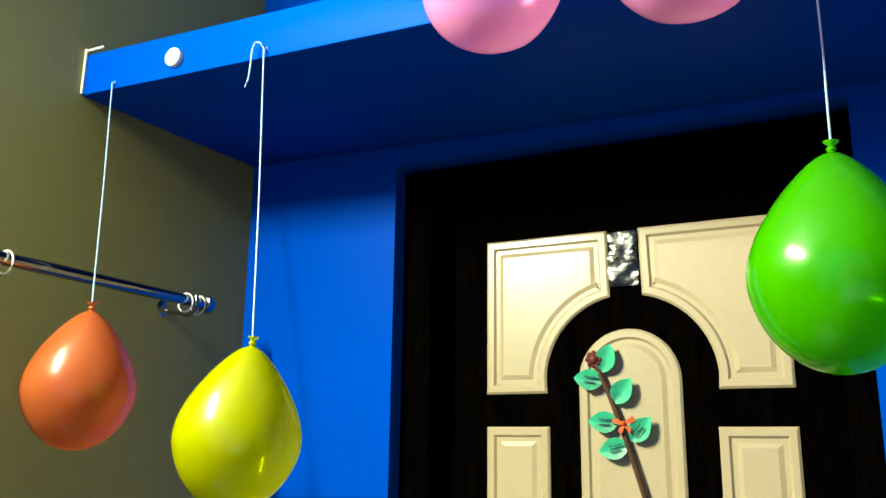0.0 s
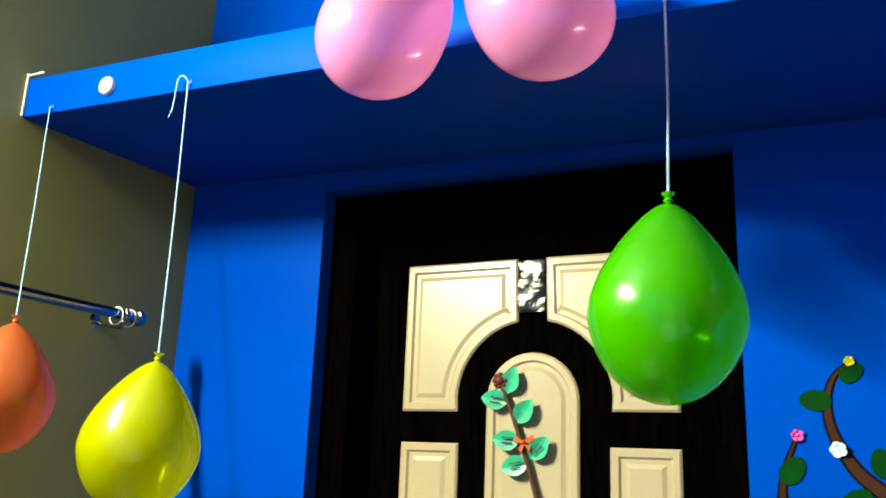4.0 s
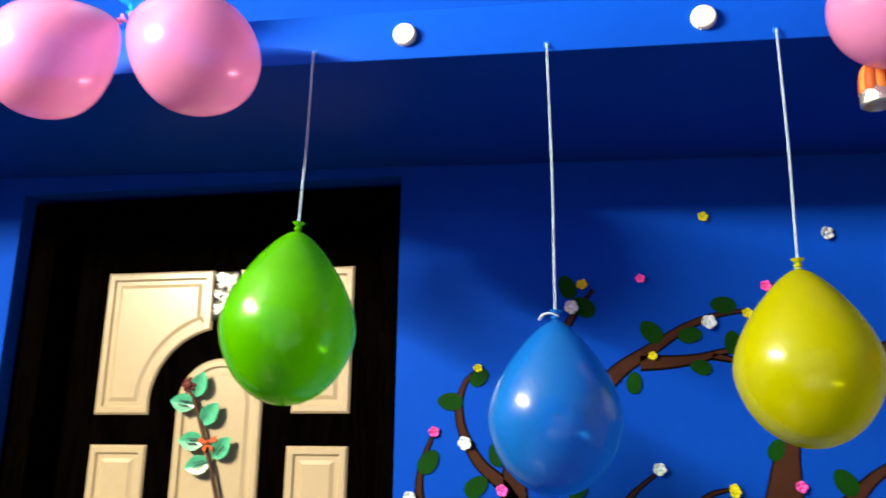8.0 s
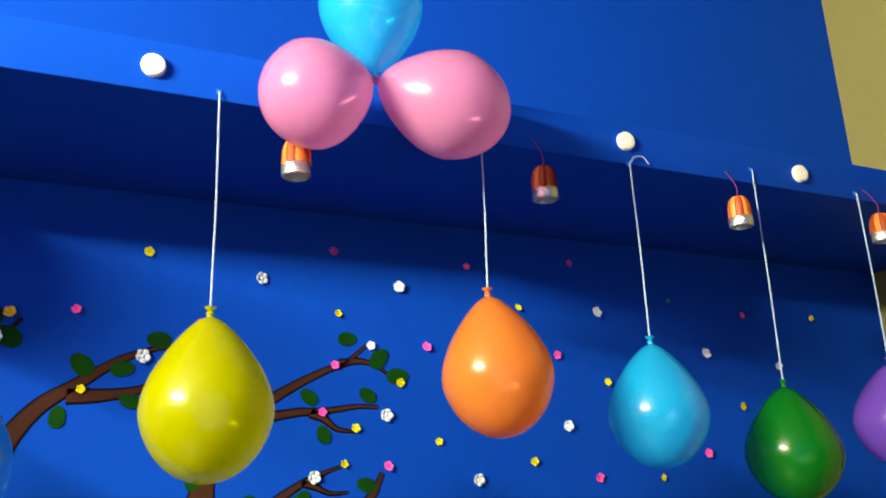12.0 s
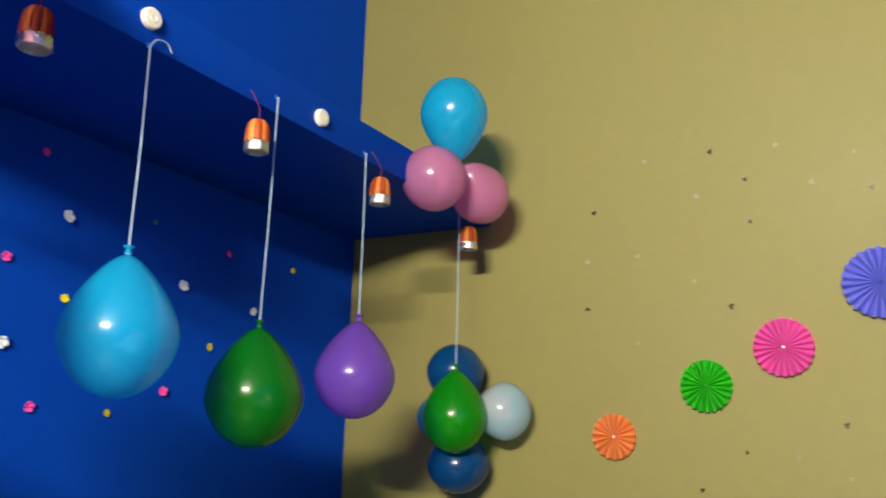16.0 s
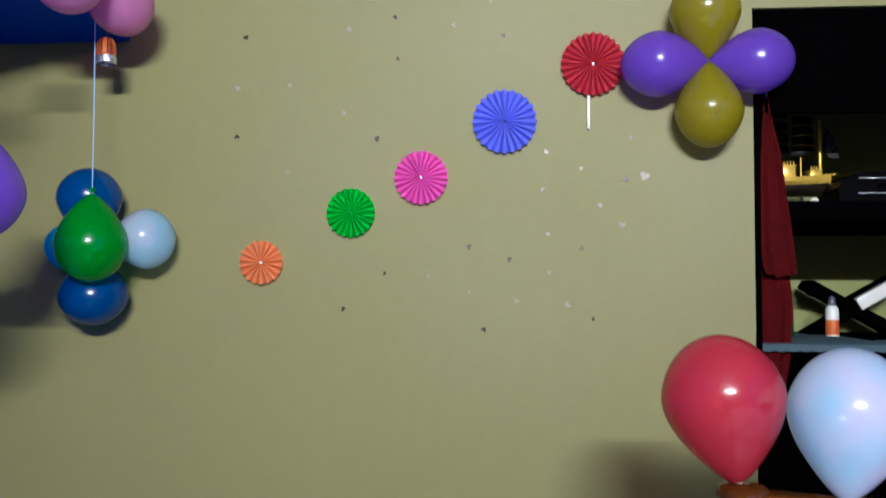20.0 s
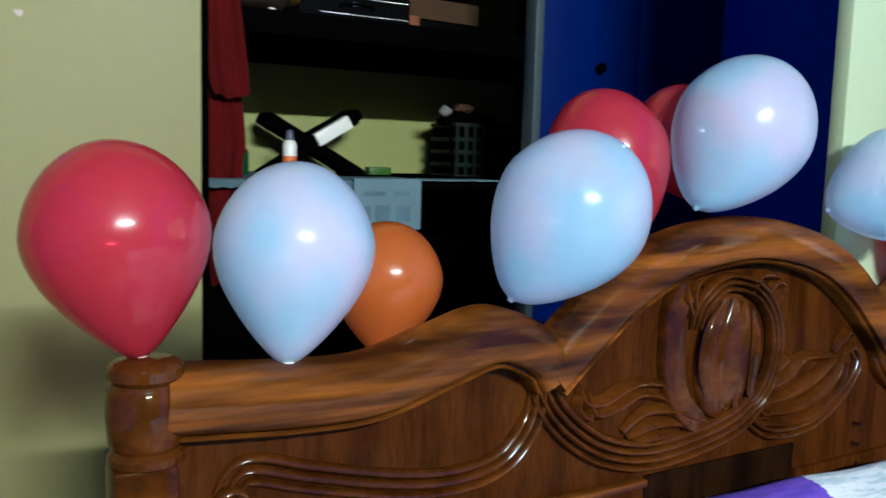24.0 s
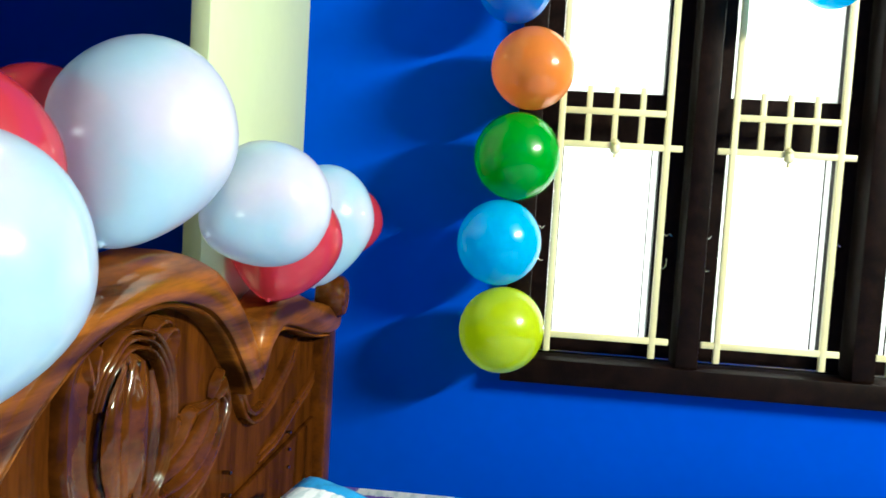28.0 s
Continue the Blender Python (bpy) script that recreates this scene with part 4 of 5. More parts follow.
part("stick", boxes(((-0.176, 0.008, 0.002), (-0.085, 0.015, 0.006)), bevel=0.001), M_WHITE, red, "white stick")

HEARTS_BROWN = [(0.746, 2.074), (0.410, 2.213), (0.313, 2.005), (0.370, 1.782), (0.768, 1.792), (0.020, 2.065), (-0.096, 1.741), (0.114, 1.482), (0.004, 1.448), (-0.191, 1.478),
                (0.461, 1.311), (0.073, 1.257), (-0.221, 1.287), (-0.087, 1.638), (-0.309, 1.665), (0.346, 1.409), (0.321, 2.123)]
HEARTS_PALE = [(0.594, 2.210), (0.619, 1.936), (0.623, 1.691), (0.451, 2.092), (0.464, 1.855), (0.055, 2.163), (0.240, 2.209), (0.227, 1.400), (-0.153, 1.325), (-0.101, 1.517),
               (-0.190, 1.695), (-0.104, 1.412), (0.768, 1.930), (-0.323, 1.777), (-0.241, 1.594), (0.113, 1.357), (-0.300, 1.541), (-0.015, 1.335), (0.158, 2.097)]
heart_pts = []
for k in range(20):
    t = 2 * math.pi * k / 20
    heart_pts.append((0.0, 0.0075 * math.sin(t) ** 3, 0.0075 * (0.81 * math.cos(t) - 0.31 * math.cos(2 * t) - 0.12 * math.cos(3 * t) - 0.06 * math.cos(4 * t))))
for name, label, mat, places in (
        ("bronze_heart", "tiny bronze heart sticker on the olive wall", material("bronze foil", (0.045, 0.022, 0.014), 0.35, metal=0.4, vary=0.2, random_tint=0.3), HEARTS_BROWN),
        ("pale_heart", "tiny pale pink heart sticker on the olive wall", material("pale foil", (0.34, 0.25, 0.18), 0.45, vary=0.2, random_tint=0.2), HEARTS_PALE)):
    one = tagged(part(name, plate(heart_pts, 0.0022, (-1, 0, 0)), mat), label, "heart sticker", "heart stickers on the olive wall")
    for i, (y, z) in enumerate(places):
        s = rng.uniform(0.7, 1.15)
        m = pose(RIGHT, y, z, rng.uniform(0, 360), 0, 0)
        if i == 0:
            one.matrix_world = m
        else:
            copy_thing(one, m).scale = (1, s, s)
# enlarged heart copy stands in for a pale chip in the wall paint
copy_thing(one, pose(RIGHT, -0.360, 1.673, 20, 0, 0)).scale = (1, 1.7, 1.9)

# ---- window ----
window = thing("window_1", pose(0, SOUTH, 0), "dark brown wooden window with a cream iron grille", "window", "", "structure")
frame_parts = [((W0 - 0.03, -0.10, 0.872), (1.556, 0.042, 0.930), "window_sill"), ((W0 - 0.03, -0.10, WZ1 - 0.05), (1.556, 0.03, WZ1 + 0.02), "window_frame"),
               ((1.498, -0.10, 0.930), (1.552, 0.03, WZ1 - 0.05), "window_frame"), ((W0 - 0.01, -0.10, 0.930), (W0 + 0.045, 0.03, WZ1 - 0.05), "window_frame")]
for x in (1.140, 0.758):
    frame_parts.append(((x - 0.025, -0.10, 0.930), (x + 0.025, 0.032, WZ1 - 0.05), "mullion"))
for lo, hi, name in frame_parts:
    part(name, boxes((lo, hi), bevel=0.004), M_FRAMEWOOD, window)
part("sill_strip", boxes(((W0 + 0.05, -0.062, 0.9305), (1.495, -0.040, 0.938)), bevel=0.001), M_CHROME, window, "bare metal strip along the sill")
# casements: a dark sash with a lower and an upper light, the grille before them
M_GLASS = material("milky window pane", (0.85, 0.86, 0.84), 0.3, vary=0.03, translucent=0.75)
for x0, x1, b0, b1 in ((1.166, 1.497, 1.218, 1.454), (0.784, 1.114, 0.845, 1.074), (0.446, 0.732, 0.478, 0.700)):
    p0, p1 = (b0 + 0.004, b1 + 0.006) if b0 > 1.0 else (b0 - 0.013, b1 - 0.001)
    sash = part("sash", boxes(((x0, -0.090, 0.931), (p0, -0.045, 1.93)), ((p1, -0.090, 0.931), (x1, -0.045, 1.93)),
                              ((p0, -0.090, 0.931), (p1, -0.045, 0.968)), ((p0, -0.090, 1.432), (p1, -0.045, 1.546)),
                              ((p0, -0.090, 1.905), (p1, -0.045, 1.93))), M_FRAMEWOOD, window)
    for z0, z1 in ((0.968, 1.432), (1.546, 1.905)):
        part("pane", boxes(((p0 + 0.001, -0.072, z0 + 0.001), (p1 - 0.001, -0.066, z1 - 0.001))), M_GLASS, sash, "bright milky glass pane")
    for xs in (p0 + 0.016, p1 - 0.018):
        part("pane_edge", boxes(((xs - 0.0012, -0.064, 0.972), (xs + 0.0012, -0.058, 1.428))), M_FRAMEWOOD, sash)
    bar = 0.0072
    grille = part("grille", boxes(((b0 - bar, 0.014, 0.946), (b0 + bar, 0.026, 1.94)), ((b1 - bar, 0.014, 0.946), (b1 + bar, 0.026, 1.94)), bevel=0.002), M_GRILLE, window, "cream painted iron grille")
    for z, e in ((0.986, 0.036), (1.421, 0.034), (1.496, 0.0)):
        part("bar", boxes(((b0 - e, 0.015, z - bar), (b1 + e, 0.025, z + bar)), bevel=0.002), M_GRILLE, grille)
    for k in range(1, 4):
        x = b0 + (b1 - b0) * k / 4
        part("bar", boxes(((x - 0.0062, 0.016, 1.421), (x + 0.0062, 0.024, 1.552)), bevel=0.0015), M_GRILLE, grille)
    part("boss", lathe([(0, -0.022), (0.005, -0.02), (0.004, -0.012), (0.010, -0.008), (0.012, 0.0), (0.008, 0.008), (0.010, 0.014), (0.004, 0.02), (0, 0.024)], 14, pose((b0 + b1) / 2 - 0.004, 0.026, 1.414)), M_GRILLE, grille, "small cream knob")
    for x, s in ((b1 + 0.022, 1), (b0 - 0.016, -1)):
        part("latch", tube([(x, -0.044, 1.226), (x, -0.030, 1.230), (x + s * 0.006, -0.026, 1.224), (x + s * 0.012, -0.026, 1.230), (x + s * 0.018, -0.028, 1.224)], 0.0018, 6), M_CHROME, window)
        part("latch", tube([(x + s * 0.010, -0.044, 1.176), (x + s * 0.010, -0.030, 1.174), (x + s * 0.011, -0.026, 1.160), (x + s * 0.006, -0.026, 1.150), (x - s * 0.002, -0.028, 1.150)], 0.0016, 6), M_CHROME, window)
# bright sky outside
backdrop = structure("backdrop", boxes(((-2.6, -4.0, -1.0), (4.2, -3.98, 4.2))), glow("bright daylight haze", (1.0, 0.97, 0.88), 5.0), "bright hazy daylight outside the window", "backdrop")


# ---- the bed ----
YC = -1.25        # middle of the headboard
M_BEDDARK = wood("dark teak panel", (0.006, 0.0024, 0.001), (0.018, 0.007, 0.002), 0.4, (3.0, 5.0, 0.9), 5.0, 0.01, 0.01)
bed = thing("bed", pose(1.965, YC, 0), "polished teak bed with a carved headboard", "bed")


def face_line(points, x, steps=8):
    return smooth_line([(x, u, z) for u, z in points], steps)


def halfround(w, h, n=8):
    """A bead: flat behind, round in front."""
    return [(w / 2 * math.cos(math.pi * k / n), h * math.sin(math.pi * k / n)) for k in range(n + 1)]


def rail_section(w, h):
    """A broad rail: rounded shoulder above, a deep lower side, a groove and a thin bead along its lower edge."""
    shape = [(0.50, 0.52), (0.488, 0.66), (0.455, 0.74), (0.42, 0.68), (0.40, 0.52), (0.375, 0.52), (0.355, 0.80), (0.29, 0.90), (0.18, 0.97), (0.02, 1.0), (-0.15, 0.99), (-0.29, 0.92), (-0.40, 0.76), (-0.47, 0.50), (-0.50, 0.15)]
    return [(-w / 2, -0.022), (w / 2, -0.022)] + [(w * u, h * v) for u, v in shape]


OUT = (-1, 0, 0)
# u runs along the wall: +0.905 at the end by the olive wall, -0.905 at the window
TOPLINE = [(0.874, 1.060), (0.742, 1.054), (0.642, 1.056), (0.549, 1.082), (0.477, 1.099), (0.410, 1.081), (0.370, 1.038), (0.318, 1.091), (0.236, 1.160), (0.134, 1.198), (-0.005, 1.208), (-0.143, 1.190), (-0.243, 1.145), (-0.327, 1.070), (-0.379, 1.018), (-0.421, 1.078), (-0.498, 1.106), (-0.609, 1.089), (-0.730, 1.057), (-0.851, 1.036), (-0.930, 1.028)]
board = bmesh.new()
line = smooth_line([(0, u, z) for u, z in TOPLINE], 8)
columns = []
for p in line:
    columns.append([board.verts.new((x, p.y, z)) for x, z in ((0.008, 0.25), (0.008, p.z - 0.012), (0.030, p.z - 0.012), (0.030, 0.25))])
for a, b in zip(columns, columns[1:]):
    for k in range(4):
        board.faces.new((a[k], b[k], b[(k + 1) % 4], a[(k + 1) % 4]))
board.faces.new(columns[0])
board.faces.new(columns[-1][::-1])
headboard = part("headboard", board, M_BEDPANEL, bed)

# side rails: a thick wave from each post to the valley
for pts, ends in (([(0.885, 1.026), (0.742, 1.015), (0.642, 1.016), (0.548, 1.043), (0.471, 1.061), (0.405, 1.034), (0.379, 0.997)], 1),
                  ([(-0.388, 0.973), (-0.421, 1.040), (-0.498, 1.068), (-0.609, 1.051), (-0.731, 1.020), (-0.852, 0.998), (-0.930, 0.992)], 0)):
    part("top_rail", sweep(face_line(pts, 0.008, 10), rail_section(0.076, 0.048), lambda t: 1.0 - 0.9 * max(0, (t if ends else 1 - t) - 0.8), OUT), M_BEDWOOD, headboard)
# crest: a thick arch over the middle
crest = [(0.384, 1.000), (0.312, 1.063), (0.241, 1.115), (0.144, 1.156), (-0.005, 1.174), (-0.148, 1.149), (-0.245, 1.100), (-0.325, 1.031), (-0.377, 0.977)]
part("crest_rail", sweep(face_line(crest, 0.006, 8), rail_section(0.072, 0.040), side=OUT), M_BEDWOOD, headboard)


def strands(points, widths, gap, height=0.013, name="moulding", deep=0.008):
    """Parallel rounded mouldings that follow one line."""
    base = face_line(points, deep, 8)
    for k, w in enumerate(widths):
        line = []
        for i, p in enumerate(base):
            d = (base[min(i + 1, len(base) - 1)] - base[max(i - 1, 0)]).normalized()
            line.append(p + Vector((0, -d.z, d.y)) * (gap * (k - (len(widths) - 1) / 2)))
        part(name, sweep(line, halfround(w, height), lambda t: 0.35 + 0.65 * min(1.0, 6 * t, 6 * (1 - t)), OUT), M_BEDCARVE, headboard)


def band(points, w, h, taper=0.0, name="carved_band", deep=0.008):
    """A raised flat band with steep sides and a shallow hollow along its middle."""
    section = [(0.5, 0.0), (0.47, 0.75), (0.40, 0.97), (0.28, 0.94), (0.0, 0.72), (-0.28, 0.94), (-0.40, 0.97), (-0.47, 0.75), (-0.5, 0.0)]
    part(name, sweep(face_line(points, deep, 8), [(w * u, h * v) for u, v in section],
                     lambda t: max(0.12, min(1.0, 5 * t + 0.1, 5 * (1 - t) + 0.1) - taper * t), OUT), M_BEDCARVE, headboard)


def fan(lines, w, h, name="carved_leaf", deep=0.006):
    """A carved leaf: ridges that spread from one stalk, each thick in its middle and sharp along its back."""
    section = [(0.5, 0.0), (0.30, 0.62), (0.08, 1.0), (-0.10, 0.95), (-0.34, 0.52), (-0.5, 0.0)]
    for k, points in enumerate(lines):
        part(name, sweep(face_line(points, deep - 0.0012 * (k % 2), 8), [(w * u, h * v) for u, v in section],
                         lambda t: 0.22 + 0.78 * math.sin(math.pi * min(0.93, 0.12 + 0.86 * t)), OUT), M_BEDCARVE, headboard)


# the carved field under the crest: scrolls below, a tall band, petals round an oval boss, leaves on both sides
strands([(0.385, 0.986), (0.366, 0.948), (0.324, 0.907), (0.264, 0.872), (0.181, 0.854), (0.084, 0.861), (0.003, 0.880), (-0.047, 0.912), (-0.062, 0.950)], (0.012, 0.011, 0.010, 0.009), 0.0125, 0.016)
strands([(-0.006, 0.915), (-0.048, 0.869), (-0.102, 0.846), (-0.195, 0.850), (-0.273, 0.894), (-0.312, 0.944), (-0.298, 0.973)], (0.011, 0.010), 0.012, 0.013)
band([(0.098, 1.098), (0.122, 1.104), (0.146, 1.080), (0.150, 1.030), (0.147, 0.982), (0.128, 0.930), (0.086, 0.892), (0.040, 0.872)], 0.044, 0.018)
strands([(0.098, 1.040), (0.090, 1.078), (0.060, 1.104), (0.020, 1.108), (-0.030, 1.092), (-0.066, 1.054), (-0.079, 1.006), (-0.072, 0.958), (-0.043, 0.912), (0.000, 0.890)], (0.010, 0.009, 0.008), 0.0105, 0.017, "petal_ridge", 0.004)
boss = bmesh.new()
bmesh.ops.create_uvsphere(boss, u_segments=32, v_segments=18, radius=1.0, matrix=Matrix.Translation((0.008, 0.028, 0.992)) @ Matrix.Rotation(radians(6), 4, "X") @ Matrix.Diagonal((0.024, 0.066, 0.102, 1)))
for v in boss.verts:
    v.co.x += 0.0035 * math.sin(95 * (v.co.y - 0.028) + 30 * (v.co.z - 0.99) ** 2 * 10)
part("medallion", boss, M_BEDCARVE, headboard)
fan([[(0.075, 0.935), (0.088, 0.985), (0.080, 1.040), (0.050, 1.082)], [(0.045, 0.915), (0.055, 0.970), (0.050, 1.030), (0.030, 1.085)],
     [(0.012, 0.910), (0.015, 0.965), (0.012, 1.030), (0.006, 1.080)], [(-0.018, 0.925), (-0.024, 0.975), (-0.024, 1.025), (-0.014, 1.065)]], 0.020, 0.009, "petal", -0.008)
fan([[(-0.022, 1.088), (-0.030, 1.114), (-0.058, 1.116), (-0.082, 1.100), (-0.074, 1.076)], [(-0.060, 1.090), (-0.072, 1.104), (-0.086, 1.092), (-0.080, 1.060), (-0.082, 1.034)]], 0.018, 0.020)
fan([[(0.104, 1.070), (0.116, 1.096), (0.106, 1.112), (0.088, 1.104)], [(0.112, 1.060), (0.132, 1.090), (0.124, 1.116)]], 0.015, 0.020)
fan([[(-0.060, 0.868), (-0.140, 0.862), (-0.215, 0.876), (-0.268, 0.908), (-0.284, 0.948)], [(-0.064, 0.884), (-0.136, 0.884), (-0.204, 0.902), (-0.252, 0.934), (-0.268, 0.958)],
     [(-0.070, 0.902), (-0.128, 0.910), (-0.186, 0.930), (-0.236, 0.956), (-0.262, 0.964)], [(-0.078, 0.925), (-0.118, 0.944), (-0.152, 0.970), (-0.206, 0.968), (-0.262, 0.964)],
     [(-0.082, 0.950), (-0.104, 0.970), (-0.130, 0.976)]], 0.022, 0.018)
fan([[(-0.243, 0.972), (-0.252, 0.990), (-0.276, 1.006), (-0.292, 0.996)], [(-0.262, 0.966), (-0.284, 0.978), (-0.298, 0.992)]], 0.015, 0.016)
fan([[(0.322, 0.986), (0.312, 0.954), (0.282, 0.948), (0.246, 0.962), (0.206, 0.968), (0.158, 0.958), (0.118, 0.930)], [(0.306, 0.968), (0.292, 0.934), (0.256, 0.938), (0.214, 0.952), (0.166, 0.942), (0.128, 0.916)],
     [(0.318, 0.966), (0.324, 0.944), (0.304, 0.930), (0.288, 0.946)]], 0.020, 0.018)
fan([[(0.236, 0.898), (0.196, 0.922), (0.140, 0.918), (0.086, 0.898), (0.048, 0.884)], [(0.228, 0.888), (0.186, 0.900), (0.136, 0.898), (0.092, 0.882)], [(0.214, 0.880), (0.172, 0.882), (0.124, 0.878)]], 0.020, 0.016)
# S mouldings on the side fields
strands([(0.819, 0.902), (0.791, 0.934), (0.720, 0.914), (0.609, 0.885), (0.520, 0.874), (0.448, 0.887), (0.401, 0.935), (0.388, 0.982)], (0.012, 0.012, 0.010), 0.014, 0.012)
strands([(-0.352, 0.992), (-0.372, 0.932), (-0.436, 0.890), (-0.530, 0.897), (-0.630, 0.938), (-0.722, 0.976)], (0.015, 0.012), 0.015, 0.018)
strands([(-0.897, 0.879), (-0.831, 0.853), (-0.721, 0.833), (-0.611, 0.808), (-0.501, 0.795)], (0.012, 0.010), 0.014, 0.010)
curl = [((0.806 + 0.022 * (1 - 0.11 * k) * math.cos(k * 0.8)), 0.897 + 0.022 * (1 - 0.11 * k) * math.sin(k * 0.8)) for k in range(9)]
part("curl", sweep(face_line(curl, 0.008, 4), halfround(0.012, 0.014), side=OUT), M_BEDCARVE, headboard)
# boards, seams and studs of the lower half
for u0, u1, z1 in ((0.190, 0.868, 0.808), (-0.900, -0.162, 0.775)):
    part("lower_board", boxes(((-0.002, u0, 0.28), (0.010, u1, z1)), bevel=0.004), M_BEDPANEL, headboard)
part("lower_board", boxes(((0.003, -0.157, 0.28), (0.010, 0.184, 0.822)), bevel=0.003), M_BEDDARK, headboard, "darker middle board")
part("ledge", boxes(((-0.010, 0.190, 0.810), (0.009, 0.872, 0.822)), bevel=0.003), M_BEDWOOD, headboard)
for u, zs in ((0.719, (0.795,)), (0.320, (0.790,)), (-0.323, (0.832, 0.795, 0.760, 0.723)), (-0.667, (0.798, 0.763, 0.727))):
    for z in zs:
        part("stud", lathe([(0.0, 0.004), (0.003, 0.003), (0.0035, 0.0), (0.003, -0.012)], 10, pose(-0.004 if z < 0.88 else 0.006, u, z, 0, -90, 0)), M_CHROME, headboard)
for s in (1, -1):
    post = part("post", boxes(((-0.028, s * 0.905 - 0.033, 0.0), (0.030, s * 0.905 + 0.033, 0.966)), bevel=0.006), M_BEDCARVE, bed)
    turned = [(r * 0.88, z - 0.040) for r, z in ((0.034, 1.004), (0.044, 1.008), (0.045, 1.016), (0.038, 1.022), (0.044, 1.030), (0.046, 1.058), (0.044, 1.084), (0.038, 1.092), (0.044, 1.098), (0.044, 1.108), (0.036, 1.114), (0.0, 1.115))]
    scroll = [(0.0, -0.036), (0.018, -0.036), (0.022, -0.031), (0.028, -0.031), (0.038, -0.034), (0.046, -0.026), (0.049, -0.008), (0.049, 0.014), (0.044, 0.026), (0.0, 0.028)]
    if s > 0:
        part("finial", lathe(turned, 28, pose(0.0, 0.900, 0)), M_BEDCARVE, post)
    else:
        part("finial", lathe(scroll, 32, pose(-0.020, -0.898, 1.046, 0, 90, 0)), M_BEDCARVE, post, "round scroll end of the headboard")
        part("neck", boxes(((-0.026, -0.935, 0.955), (0.026, -0.862, 1.030)), bevel=0.010), M_BEDCARVE, post)
for lo, hi in (((-1.95, 0.88, 0.20), (-0.03, 0.92, 0.45)), ((-1.95, -0.92, 0.20), (-0.03, -0.88, 0.45)), ((-1.99, -0.94, 0.0), (-1.95, 0.94, 0.57))):
    part("side_board" if lo[0] > -1.96 else "footboard", boxes((lo, hi), bevel=0.006), M_BEDWOOD, bed)
part("slat_base", boxes(((-1.94, -0.875, 0.35), (-0.035, 0.875, 0.39))), M_BEDPANEL, bed)

# bedding: checked cotton in blue, white and purple
def checked(name):
    mat = bpy.data.materials.new(name)
    mat.use_nodes = True
    nodes, links = mat.node_tree.nodes, mat.node_tree.links
    bsdf = nodes["Principled BSDF"]
    bsdf.inputs["Roughness"].default_value = 0.85
    place = nodes.new("ShaderNodeTexCoord")
    wob, add = nodes.new("ShaderNodeTexNoise"), nodes.new("ShaderNodeVectorMath")
    wob.inputs["Scale"].default_value, wob.inputs["Detail"].default_value = 90, 3
    links.new(place.outputs["Object"], wob.inputs["Vector"])
    add.operation = "MULTIPLY_ADD"
    links.new(wob.outputs["Color"], add.inputs[0])
    add.inputs[1].default_value = (0.030, 0.022, 0.0)
    links.new(place.outputs["Object"], add.inputs[2])
    sep = nodes.new("ShaderNodeSeparateXYZ")
    links.new(add.outputs["Vector"], sep.inputs["Vector"])

    def step(sock, size, shift):
        m = nodes.new("ShaderNodeMath")
        m.operation = "MULTIPLY_ADD"
        links.new(sock, m.inputs[0])
        m.inputs[1].default_value, m.inputs[2].default_value = 1.0 / size, shift
        f = nodes.new("ShaderNodeMath")
        f.operation = "FLOOR"
        links.new(m.outputs["Value"], f.inputs[0])
        return f.outputs["Value"]

    a, b = step(sep.outputs["X"], 0.21, 49.86), step(sep.outputs["Y"], 0.28, 50.75)
    both_ = nodes.new("ShaderNodeMath")
    both_.operation = "MULTIPLY_ADD"
    links.new(b, both_.inputs[0])
    both_.inputs[1].default_value = 1.0
    links.new(a, both_.inputs[2])
    mod = nodes.new("ShaderNodeMath")
    mod.operation = "MODULO"
    links.new(both_.outputs["Value"], mod.inputs[0])
    mod.inputs[1].default_value = 4.0
    ramp = nodes.new("ShaderNodeValToRGB")
    ramp.color_ramp.interpolation = "CONSTANT"
    scale_down = nodes.new("ShaderNodeMath")
    scale_down.operation = "DIVIDE"
    links.new(mod.outputs["Value"], scale_down.inputs[0])
    scale_down.inputs[1].default_value = 4.0
    links.new(scale_down.outputs["Value"], ramp.inputs["Fac"])
    els = ramp.color_ramp.elements
    els[0].position, els[0].color = 0.0, (0.80, 0.84, 0.86, 1)
    els[1].position, els[1].color = 0.2, (0.16, 0.07, 0.55, 1)
    for p, c in ((0.45, (0.80, 0.84, 0.86, 1)), (0.7, (0.015, 0.29, 0.66, 1))):
        els.new(p).color = c
    weave, tint = nodes.new("ShaderNodeTexNoise"), nodes.new("ShaderNodeMix")
    weave.inputs["Scale"].default_value, weave.inputs["Detail"].default_value = 140, 4
    links.new(place.outputs["Object"], weave.inputs["Vector"])
    tint.data_type, tint.blend_type = "RGBA", "MULTIPLY"
    tint.inputs["Factor"].default_value = 0.22
    links.new(ramp.outputs["Color"], tint.inputs["A"])
    links.new(weave.outputs["Fac"], tint.inputs["B"])
    # faded, scratchy print strokes
    long_, stroke, faded, print_ = (nodes.new(k) for k in ("ShaderNodeMapping", "ShaderNodeTexNoise", "ShaderNodeValToRGB", "ShaderNodeMix"))
    long_.inputs["Scale"].default_value = (1.0, 0.28, 1.0)
    long_.inputs["Rotation"].default_value = (0.0, 0.0, 0.5)
    links.new(place.outputs["Object"], long_.inputs["Vector"])
    stroke.inputs["Scale"].default_value, stroke.inputs["Detail"].default_value = 75, 5
    links.new(long_.outputs["Vector"], stroke.inputs["Vector"])
    faded.color_ramp.elements[0].position, faded.color_ramp.elements[1].position = 0.40, 0.54
